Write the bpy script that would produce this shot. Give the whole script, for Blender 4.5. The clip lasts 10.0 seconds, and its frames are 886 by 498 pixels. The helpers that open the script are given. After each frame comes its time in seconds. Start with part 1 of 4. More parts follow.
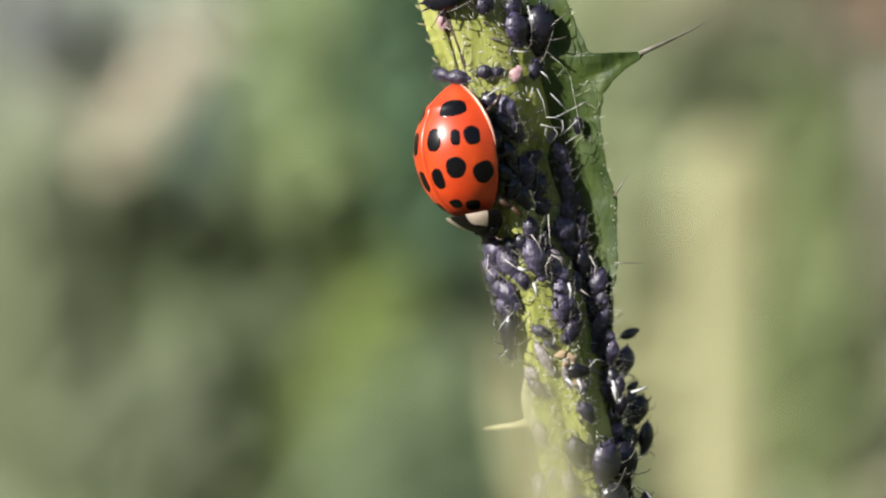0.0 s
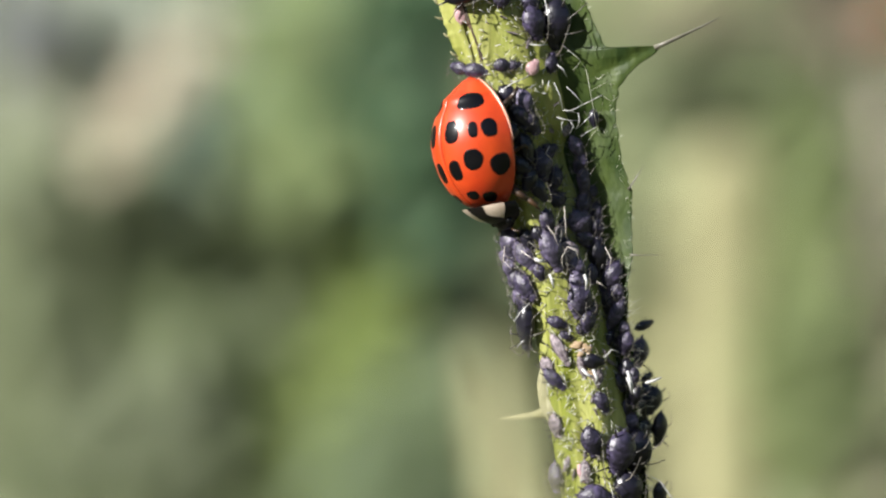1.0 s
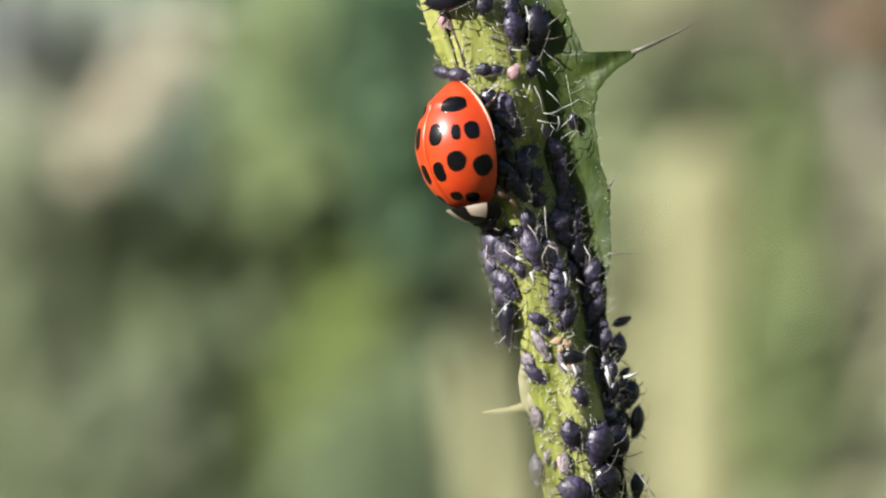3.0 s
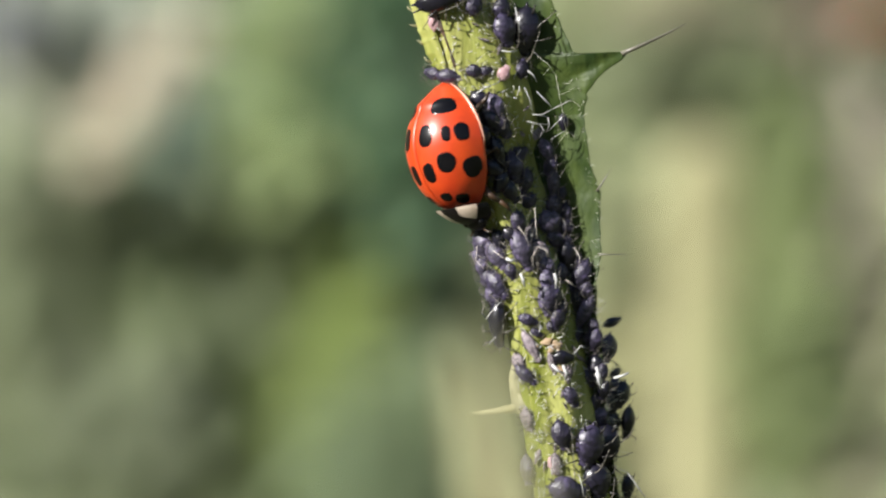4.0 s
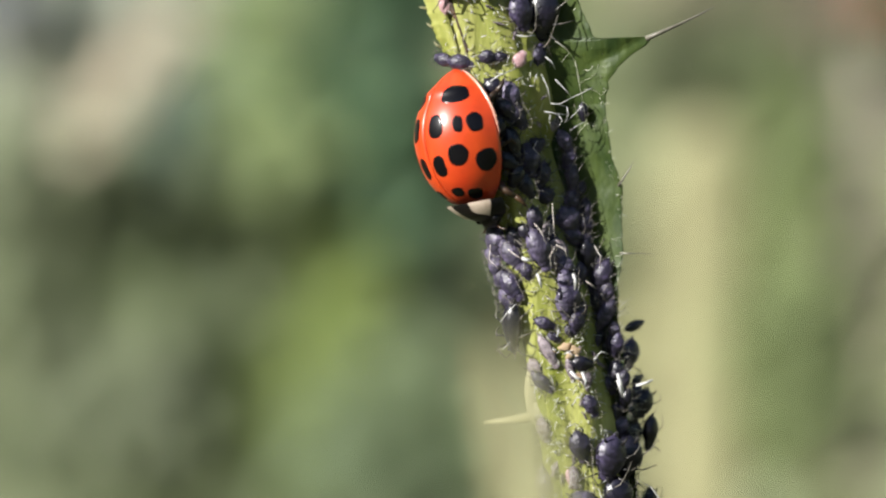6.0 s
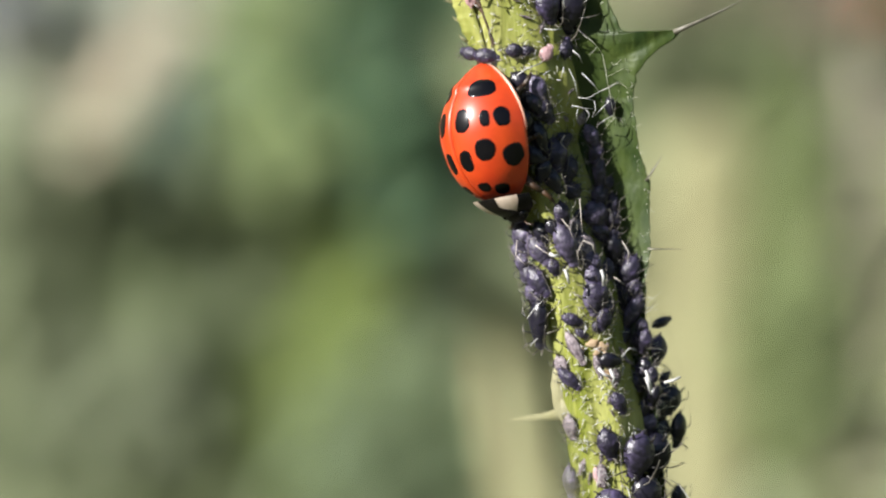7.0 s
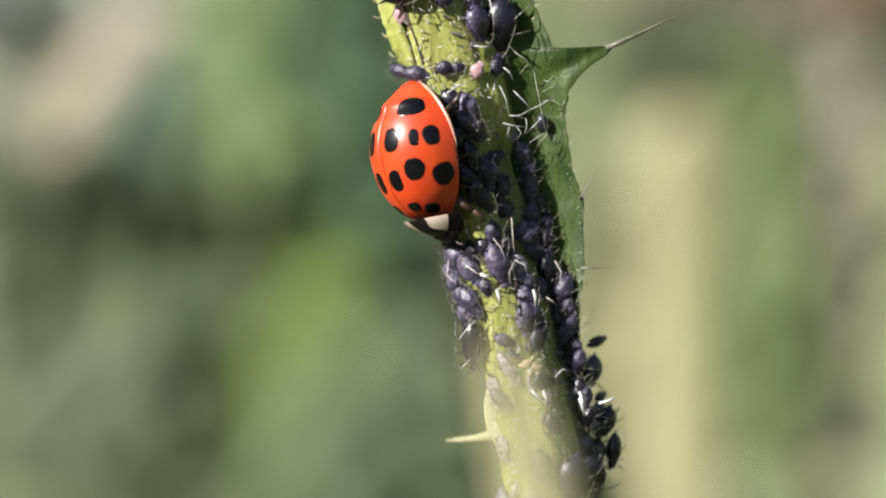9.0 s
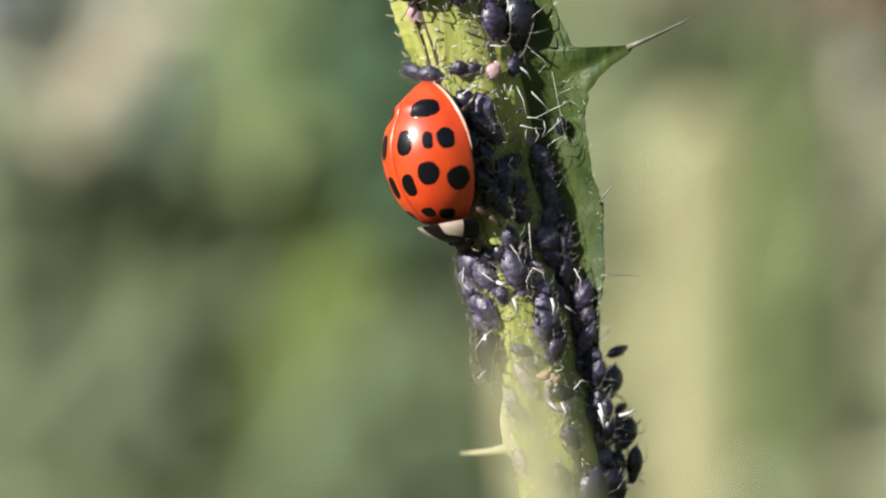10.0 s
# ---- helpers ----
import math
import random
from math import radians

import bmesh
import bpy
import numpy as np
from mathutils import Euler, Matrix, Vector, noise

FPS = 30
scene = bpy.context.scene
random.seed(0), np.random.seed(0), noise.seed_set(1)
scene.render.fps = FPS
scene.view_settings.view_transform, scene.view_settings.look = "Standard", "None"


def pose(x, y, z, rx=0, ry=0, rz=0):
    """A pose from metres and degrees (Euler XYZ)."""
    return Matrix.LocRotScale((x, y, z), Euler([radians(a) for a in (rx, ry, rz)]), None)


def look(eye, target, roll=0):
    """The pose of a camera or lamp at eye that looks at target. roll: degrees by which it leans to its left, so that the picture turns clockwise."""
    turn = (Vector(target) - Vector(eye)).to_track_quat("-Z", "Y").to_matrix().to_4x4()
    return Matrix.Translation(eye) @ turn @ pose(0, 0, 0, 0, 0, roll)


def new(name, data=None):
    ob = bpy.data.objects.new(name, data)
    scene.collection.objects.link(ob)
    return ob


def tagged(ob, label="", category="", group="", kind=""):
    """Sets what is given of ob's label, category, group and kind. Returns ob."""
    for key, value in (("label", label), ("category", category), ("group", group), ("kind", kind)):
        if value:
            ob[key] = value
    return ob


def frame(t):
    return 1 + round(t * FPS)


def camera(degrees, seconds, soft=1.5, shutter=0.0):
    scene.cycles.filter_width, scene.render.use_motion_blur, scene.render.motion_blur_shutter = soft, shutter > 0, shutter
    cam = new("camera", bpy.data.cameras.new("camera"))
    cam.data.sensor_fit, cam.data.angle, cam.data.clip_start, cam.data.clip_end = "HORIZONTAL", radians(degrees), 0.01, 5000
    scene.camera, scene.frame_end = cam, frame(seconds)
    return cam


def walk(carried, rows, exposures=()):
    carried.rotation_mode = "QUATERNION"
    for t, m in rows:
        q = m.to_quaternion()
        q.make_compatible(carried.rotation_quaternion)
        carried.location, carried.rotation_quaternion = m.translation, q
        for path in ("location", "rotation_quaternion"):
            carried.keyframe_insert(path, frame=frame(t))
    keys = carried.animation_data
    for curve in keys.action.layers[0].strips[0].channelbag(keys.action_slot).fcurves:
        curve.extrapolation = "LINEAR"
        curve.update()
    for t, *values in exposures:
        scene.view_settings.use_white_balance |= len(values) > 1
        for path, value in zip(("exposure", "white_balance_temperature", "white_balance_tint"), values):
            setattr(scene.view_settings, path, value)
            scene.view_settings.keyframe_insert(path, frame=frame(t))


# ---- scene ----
cam = camera(22.0, 10.0, soft=2.2, shutter=0.5)
cam.data.dof.use_dof = True
cam.data.dof.aperture_fstop = 17.5
walk(cam, [
    (0.0, pose(0.00180, -0.10664, 0.35115, 89.688, 0.030, 0.715)),
    (0.5, pose(0.00138, -0.10709, 0.35098, 89.722, 0.027, 0.486)),
    (1.0, pose(0.00055, -0.10772, 0.35020, 89.977, -0.135, 0.471)),
    (1.5, pose(0.00002, -0.11327, 0.35009, 90.041, -0.177, 0.063)),
    (2.0, pose(0.00059, -0.11119, 0.35043, 89.969, -0.080, -0.096)),
    (2.5, pose(0.00000, -0.11092, 0.35000, 90.000, -0.000, -0.000)),
    (2.7, pose(0.00030, -0.11096, 0.35012, 89.976, -0.127, -0.050)),
    (3.8, pose(0.00033, -0.11148, 0.35029, 89.869, -0.007, -0.089)),
    (4.0, pose(0.00103, -0.11128, 0.35057, 89.789, -0.004, 0.059)),
    (4.5, pose(0.00149, -0.11045, 0.35076, 89.859, 0.170, -0.274)),
    (5.0, pose(0.00105, -0.10903, 0.35090, 89.690, 0.217, -0.269)),
    (5.5, pose(-0.00008, -0.10861, 0.35080, 89.446, 0.063, 0.053)),
    (5.7, pose(0.00052, -0.10586, 0.35136, 89.325, -0.180, -0.111)),
    (6.8, pose(-0.00109, -0.10278, 0.35095, 89.412, 0.068, 0.037)),
    (7.0, pose(-0.00114, -0.10290, 0.35106, 89.352, -0.077, -0.195)),
    (7.5, pose(-0.00018, -0.10328, 0.35086, 89.350, 0.102, -0.209)),
    (8.0, pose(0.00080, -0.10209, 0.35134, 89.325, 0.093, -0.512)),
    (8.5, pose(0.00098, -0.10027, 0.35180, 89.227, 0.129, -0.399)),
    (9.0, pose(0.00134, -0.10143, 0.35261, 88.981, 0.244, -0.566)),
    (9.5, pose(0.00113, -0.09838, 0.35247, 89.008, 0.422, -0.393)),
    (10.0, pose(0.00134, -0.09786, 0.35308, 88.841, 0.221, -0.211)),
], exposures=[(0.0, 1.04), (0.5, 1.05), (1.0, 1.11), (2.0, 1.15), (2.5, 1.12), (4.0, 1.04), (5.0, 1.04), (5.5, 1.07), (7.0, 1.10), (8.5, 1.15), (9.0, 1.15), (10.0, 1.10)])

# ---- light: clear morning sun from the front left, blue sky ----
SUN_FROM = Vector((-0.75, -0.47, 0.47)).normalized()
world = bpy.data.worlds.new("sky")
scene.world = world
world.use_nodes = True
wn = world.node_tree
sky = wn.nodes.new("ShaderNodeTexSky")
sky.sky_type, sky.sun_disc = "NISHITA", False
sky.sun_elevation = math.asin(SUN_FROM.z)
sky.sun_rotation = math.atan2(SUN_FROM.x, SUN_FROM.y)
wn.links.new(sky.outputs["Color"], wn.nodes["Background"].inputs["Color"])
wn.nodes["Background"].inputs["Strength"].default_value = 0.060
sun = new("sun", bpy.data.lights.new("sun", "SUN"))
sun.data.energy, sun.data.angle, sun.data.color = 5.0, radians(0.53), (1.0, 0.972, 0.945)
sun.matrix_world = look(SUN_FROM * 5, (0, 0, 0))

H = 0.35          # height of the subject over the ground
MM = 0.001


# ---- materials ----
def material(name, dark, light, scale, rough=0.5, coat=0.0, bump=0.0, bump_scale=None, stretch=(1, 1, 1), translucent=0.0,
             contrast=(0.35, 0.65), random=0.0, sss=0.0, specular=0.5, detail=5.0, bands=0.0, coat_rough=0.17):
    """Two colours mixed by noise at two scales, with fine relief; scale is in features a metre."""
    m = bpy.data.materials.new(name)
    m.use_nodes = True
    t = m.node_tree
    N, link = t.nodes.new, t.links.new
    b = t.nodes["Principled BSDF"]
    co = N("ShaderNodeTexCoord")
    mp = N("ShaderNodeMapping")
    mp.inputs["Scale"].default_value = stretch
    link(co.outputs["Object"], mp.inputs["Vector"])
    n1 = N("ShaderNodeTexNoise")
    n1.inputs["Scale"].default_value, n1.inputs["Detail"].default_value = scale, detail
    n1.inputs["Roughness"].default_value = 0.6
    link(mp.outputs["Vector"], n1.inputs["Vector"])
    ramp = N("ShaderNodeMapRange")
    ramp.inputs["From Min"].default_value, ramp.inputs["From Max"].default_value = contrast
    link(n1.outputs["Fac"], ramp.inputs["Value"])
    n2 = N("ShaderNodeTexNoise")
    n2.inputs["Scale"].default_value, n2.inputs["Detail"].default_value = scale * 7.3, 3
    link(mp.outputs["Vector"], n2.inputs["Vector"])
    mix = N("ShaderNodeMix")
    mix.data_type = "RGBA"
    mix.inputs["A"].default_value, mix.inputs["B"].default_value = (*dark, 1), (*light, 1)
    link(ramp.outputs["Result"], mix.inputs["Factor"])
    hsv = N("ShaderNodeHueSaturation")
    val = N("ShaderNodeMapRange")
    val.inputs["To Min"].default_value, val.inputs["To Max"].default_value = 0.82, 1.18
    link(n2.outputs["Fac"], val.inputs["Value"])
    out_value = val.outputs["Result"]
    if bands:
        # pale rings across the length, broken up
        wave = N("ShaderNodeTexWave")
        wave.bands_direction = "Y"
        wave.inputs["Scale"].default_value, wave.inputs["Distortion"].default_value = 1.7, 7.0
        wave.inputs["Detail"].default_value, wave.inputs["Detail Scale"].default_value = 2.0, 1.6
        link(mp.outputs["Vector"], wave.inputs["Vector"])
        wr = N("ShaderNodeMapRange")
        wr.inputs["To Min"].default_value, wr.inputs["To Max"].default_value = 1 - bands, 1 + bands
        link(wave.outputs["Fac"], wr.inputs["Value"])
        wm = N("ShaderNodeMath")
        wm.operation = "MULTIPLY"
        link(out_value, wm.inputs[0])
        link(wr.outputs["Result"], wm.inputs[1])
        out_value = wm.outputs[0]
    if random:
        info = N("ShaderNodeObjectInfo")
        rr = N("ShaderNodeMapRange")
        rr.inputs["To Min"].default_value, rr.inputs["To Max"].default_value = 1 - random, 1 + random
        link(info.outputs["Random"], rr.inputs["Value"])
        mul = N("ShaderNodeMath")
        mul.operation = "MULTIPLY"
        link(out_value, mul.inputs[0])
        link(rr.outputs["Result"], mul.inputs[1])
        out_value = mul.outputs[0]
    link(out_value, hsv.inputs["Value"])
    link(mix.outputs["Result"], hsv.inputs["Color"])
    link(hsv.outputs["Color"], b.inputs["Base Color"])
    b.inputs["Roughness"].default_value = rough
    b.inputs["Coat Weight"].default_value, b.inputs["Coat Roughness"].default_value = coat, coat_rough
    b.inputs["Specular IOR Level"].default_value = specular
    if sss:
        b.inputs["Subsurface Weight"].default_value = sss
        b.inputs["Subsurface Radius"].default_value = (0.0006, 0.0006, 0.0002)
        b.inputs["Subsurface Scale"].default_value = 1.0
    if bump:
        nb = N("ShaderNodeTexNoise")
        nb.inputs["Scale"].default_value, nb.inputs["Detail"].default_value = bump_scale or scale * 3, 4
        link(mp.outputs["Vector"], nb.inputs["Vector"])
        bp = N("ShaderNodeBump")
        bp.inputs["Distance"].default_value, bp.inputs["Strength"].default_value = bump, 1.0
        link(nb.outputs["Fac"], bp.inputs["Height"])
        link(bp.outputs["Normal"], b.inputs["Normal"])
    if translucent:
        tr = N("ShaderNodeBsdfTranslucent")
        link(hsv.outputs["Color"], tr.inputs["Color"])
        ms = N("ShaderNodeMixShader")
        ms.inputs["Fac"].default_value = translucent
        link(b.outputs["BSDF"], ms.inputs[1])
        link(tr.outputs["BSDF"], ms.inputs[2])
        link(ms.outputs["Shader"], t.nodes["Material Output"].inputs["Surface"])
    return m


STEM = material("stem_skin", (0.150, 0.172, 0.018), (0.360, 0.362, 0.115), 700, rough=0.45, bump=0.00010, bump_scale=2200, stretch=(1, 1, 0.13), sss=0.04)
WING = material("wing_leaf", (0.020, 0.044, 0.005), (0.066, 0.098, 0.016), 520, rough=0.5, bump=0.00012, bump_scale=1500, stretch=(1, 1, 0.45), translucent=0.28, contrast=(0.38, 0.62))
SPINE = material("spine_tip", (0.106, 0.099, 0.071), (0.205, 0.191, 0.148), 900, rough=0.4, translucent=0.2)
YELLOW = material("pale_spine", (0.30, 0.28, 0.14), (0.38, 0.36, 0.21), 900, rough=0.55, translucent=0.2, specular=0.3)
HAIR = material("plant_hair", (0.52, 0.52, 0.40), (0.70, 0.70, 0.60), 2000, rough=0.4, translucent=0.3)
SCAR = material("scar", (0.30, 0.19, 0.10), (0.41, 0.31, 0.19), 2500, rough=0.6, bump=0.00005)
DARKSCAR = material("dry_slit", (0.028, 0.018, 0.011), (0.085, 0.049, 0.025), 2500, rough=0.7, bump=0.00005)
APHID = material("aphid_skin", (0.013, 0.011, 0.019), (0.068, 0.054, 0.106), 3.0, rough=0.36, bump=0.00006, bump_scale=9, contrast=(0.38, 0.66), random=0.35, bands=0.22)
APHID_WAXY = material("aphid_waxy_skin", (0.036, 0.031, 0.049), (0.156, 0.128, 0.212), 3.0, rough=0.42, bump=0.00006, bump_scale=9, contrast=(0.38, 0.66), random=0.35, bands=0.25)
APHID_BLACK = material("aphid_black_skin", (0.0045, 0.0042, 0.0060), (0.016, 0.0138, 0.026), 1.6, rough=0.28, bump=0.00002, bump_scale=12, random=0.3)
LEG_DARK = material("aphid_leg_dark", (0.011, 0.009, 0.009), (0.035, 0.032, 0.028), 6, rough=0.4)
LEG_PALE = material("aphid_leg_pale", (0.13, 0.115, 0.095), (0.26, 0.235, 0.19), 6, rough=0.4, translucent=0.2)
HUSK = material("shed_skin", (0.085, 0.064, 0.078), (0.396, 0.332, 0.346), 4.5, rough=0.45, contrast=(0.40, 0.64), bump=0.00008, bump_scale=10, translucent=0.25, random=0.2)
PINK = material("pink_husk", (0.325, 0.184, 0.191), (0.509, 0.353, 0.353), 3.0, rough=0.5, bump=0.00006, bump_scale=8)
LEG_DRY = material("dry_leg", (0.36, 0.31, 0.27), (0.55, 0.50, 0.44), 1500, rough=0.5)
WHITE = material("white_fibre", (0.36, 0.355, 0.34), (0.50, 0.49, 0.475), 1500, rough=0.5)
ELYTRON = material("wing_case_orange", (0.490, 0.036, 0.0050), (0.550, 0.060, 0.0080), 260, rough=0.5, specular=0.18, coat=0.75, coat_rough=0.33, bump=0.000006, bump_scale=6500)
# cream instead of orange: the sky's sheen on the margin, put into the colour
RIM_SHEEN = material("wing_case_rim_sheen", (0.509, 0.240, 0.156), (0.608, 0.368, 0.283), 700, rough=0.3, coat=0.6, sss=0.1)
SPOT = material("wing_case_black", (0.0014, 0.0013, 0.0018), (0.0034, 0.0030, 0.0042), 700, rough=0.5, specular=0.05, coat=0.45, coat_rough=0.19)
CREAM = material("pronotum_cream", (0.42, 0.33, 0.25), (0.54, 0.45, 0.36), 900, rough=0.4, coat=0.3)
BUGBLACK = material("beetle_black", (0.0040, 0.0034, 0.0034), (0.012, 0.009, 0.008), 900, rough=0.45, specular=0.15, coat=0.06)
BUGLEG = material("beetle_leg", (0.014, 0.008, 0.0042), (0.071, 0.035, 0.014), 1800, rough=0.4)
TARSUS = material("beetle_foot", (0.283, 0.212, 0.085), (0.424, 0.353, 0.170), 1800, rough=0.45)
SOIL = material("soil_and_grass", (0.035, 0.042, 0.014), (0.085, 0.092, 0.035), 9, rough=0.9, bump=0.01, bump_scale=60)


# ---- mesh helpers ----
def mesh_object(name, bm, mats, parent=None, label="", smooth=True):
    me = bpy.data.meshes.new(name)
    bmesh.ops.recalc_face_normals(bm, faces=bm.faces[:])
    bm.to_mesh(me)
    bm.free()
    for m in (mats if isinstance(mats, (list, tuple)) else [mats]):
        me.materials.append(m)
    if smooth:
        me.polygons.foreach_set("use_smooth", [True] * len(me.polygons))
    ob = new(name, me)
    if parent:
        ob.parent = parent
    return tagged(ob, label)


def part(name, bm, mat, parent, label=""):
    return mesh_object(name, bm, mat, parent, label)


def shared(name, me, parent):
    ob = new(name, me)
    ob.parent = parent
    return ob


def tube(bm, pts, radii, sides=6, mat=0, flat=1.0):
    """A tapered tube along pts, closed at both ends; flat squeezes its second direction."""
    pts = [Vector(p) for p in pts]
    rings = []
    for i, p in enumerate(pts):
        d = (pts[min(i + 1, len(pts) - 1)] - pts[max(i - 1, 0)]).normalized()
        up = Vector((0, 1, 0)) if abs(d.y) < 0.9 else Vector((1, 0, 0))
        u = d.cross(up).normalized()
        v = u.cross(d)
        r = radii[i] if isinstance(radii, (list, tuple)) else radii
        rings.append([bm.verts.new(p + (u * math.cos(a) + v * math.sin(a) * flat) * r)
                      for a in (2 * math.pi * k / sides for k in range(sides))])
    for a, b in zip(rings, rings[1:]):
        for k in range(sides):
            f = bm.faces.new((a[k], a[(k + 1) % sides], b[(k + 1) % sides], b[k]))
            f.material_index = mat
    for ring in (rings[0], rings[-1]):
        f = bm.faces.new(ring)
        f.material_index = mat
    return rings


def grid(bm, rows, mat=0, closed=False):
    """Faces over rows of points."""
    vs = [[bm.verts.new(p) for p in row] for row in rows]
    for a, b in zip(vs, vs[1:]):
        n = len(a)
        for k in range(n if closed else n - 1):
            f = bm.faces.new((a[k], a[(k + 1) % n], b[(k + 1) % n], b[k]))
            f.material_index = mat
    return vs


def lerp_table(x, table):
    for (x0, y0), (x1, y1) in zip(table, table[1:]):
        if x <= x1:
            k = max(0.0, min(1.0, (x - x0) / (x1 - x0)))
            return y0 + (y1 - y0) * k
    return table[-1][1]


def wobble(v, size, amount):
    return noise.noise(Vector(v) / size) * amount


# ---- the thistle stem: its axis, and where its skin lies (millimetres, z from the subject's middle) ----
AXIS = [(-350, 24.0), (-200, 19.5), (-90, 15.2), (-40, 11.6), (-11.25, 7.45), (-5.75, 6.45), (-0.25, 5.35), (5.25, 4.05), (12.1, 2.25), (30, -2.3), (90, -12.0)]
WIDTH = [(-350, 3.6), (-90, 2.5), (-11.25, 2.05), (-0.25, 2.0), (5.25, 2.2), (12.1, 2.55), (30, 2.5), (90, 1.8)]
AXIS_Y = 2.0


def axis_x(z):
    # a smooth reading of the table
    return sum(lerp_table(z + dz, AXIS) for dz in (-3, -1.5, 0, 1.5, 3)) / 5


def stem_rx(z):
    return lerp_table(z, WIDTH)


def groove(dx, z):
    """How far the skin falls back into the groove beside the wing; dx from -1 to 1 across the stem."""
    t = max(0.0, min(1.0, (dx + 0.4) / 0.7))
    back = lerp_table(z, [(-5, 0.0), (-2, 0.2), (1, 1.0), (5.0, 1.1), (6.2, 0.55), (7.5, 0.05), (10, 0.05), (12, 0.2), (30, 0.3)]) * t * t * (3 - 2 * t)
    return back + 1.7 * max(0.0, dx - 0.32) * lerp_table(z, [(-3, 1.0), (1, 0.3), (12, 0.3)])


OUTER = [(-60, 15.2), (-30, 12.6), (-14, 9.85), (-9, 9.2), (-5, 8.80), (-3.2, 8.54), (-1.6, 8.52), (-0.2, 8.76), (1.2, 8.70), (3.0, 8.70), (4.4, 8.20), (6.6, 7.88), (7.9, 8.0), (9.0, 7.75), (10.2, 7.15), (11.1, 6.78), (12.2, 6.3), (20, 4.0), (34, 0.6)]

THORN = [(6.9, 7.75), (7.55, 7.82), (7.91, 8.10), (8.38, 8.43), (8.68, 8.84), (8.96, 9.26), (9.20, 9.67), (9.45, 9.92), (9.62, 10.0), (9.68, 9.7), (9.73, 7.6), (9.9, 7.15), (10.0, 0.0)]


def wing_edge(z):
    return lerp_table(z, OUTER)


def wing_y(u, z):
    """Depth of the wing from its root (0) to its edge (1)."""
    root = lerp_table(z, [(-6, 0.4), (-2, 0.4), (2, 0.3), (6, 0.2), (8.5, -0.6), (10, -0.75), (30, -0.6)])
    edge = lerp_table(z, [(-6, -0.3), (-2, -0.4), (2, -0.5), (5, -0.7), (8, -1.0), (30, -1.0)])
    return AXIS_Y + root + (edge - root) * u + 0.35 * math.sin(3.14 * u)


def skin(x, z):
    """The point of the stem's skin facing the open side at (x, z), and its normal, in millimetres."""
    rx = stem_rx(z)
    ry = rx * 0.68
    dx = (x - axis_x(z)) / rx
    dx = max(-0.985, min(0.985, dx))
    dy = -math.sqrt(1 - dx * dx)
    x_in, x_out = axis_x(z) + rx * 0.6, wing_edge(z)
    if z > -50 and x_in < x < x_out:
        u = (x - x_in) / (x_out - x_in)
        y = wing_y(u, z) - 0.2
        if y < AXIS_Y + dy * ry + groove(dx, z):
            return Vector((x, y, z)), Vector((-0.55, -1, 0)).normalized()
    n = Vector((dx / rx, dy / ry, 0)).normalized()
    return Vector((axis_x(z) + dx * rx, AXIS_Y + dy * ry + groove(dx, z), z)), n


def to_world(p):
    return Vector((p[0] * MM, p[1] * MM, H + p[2] * MM))


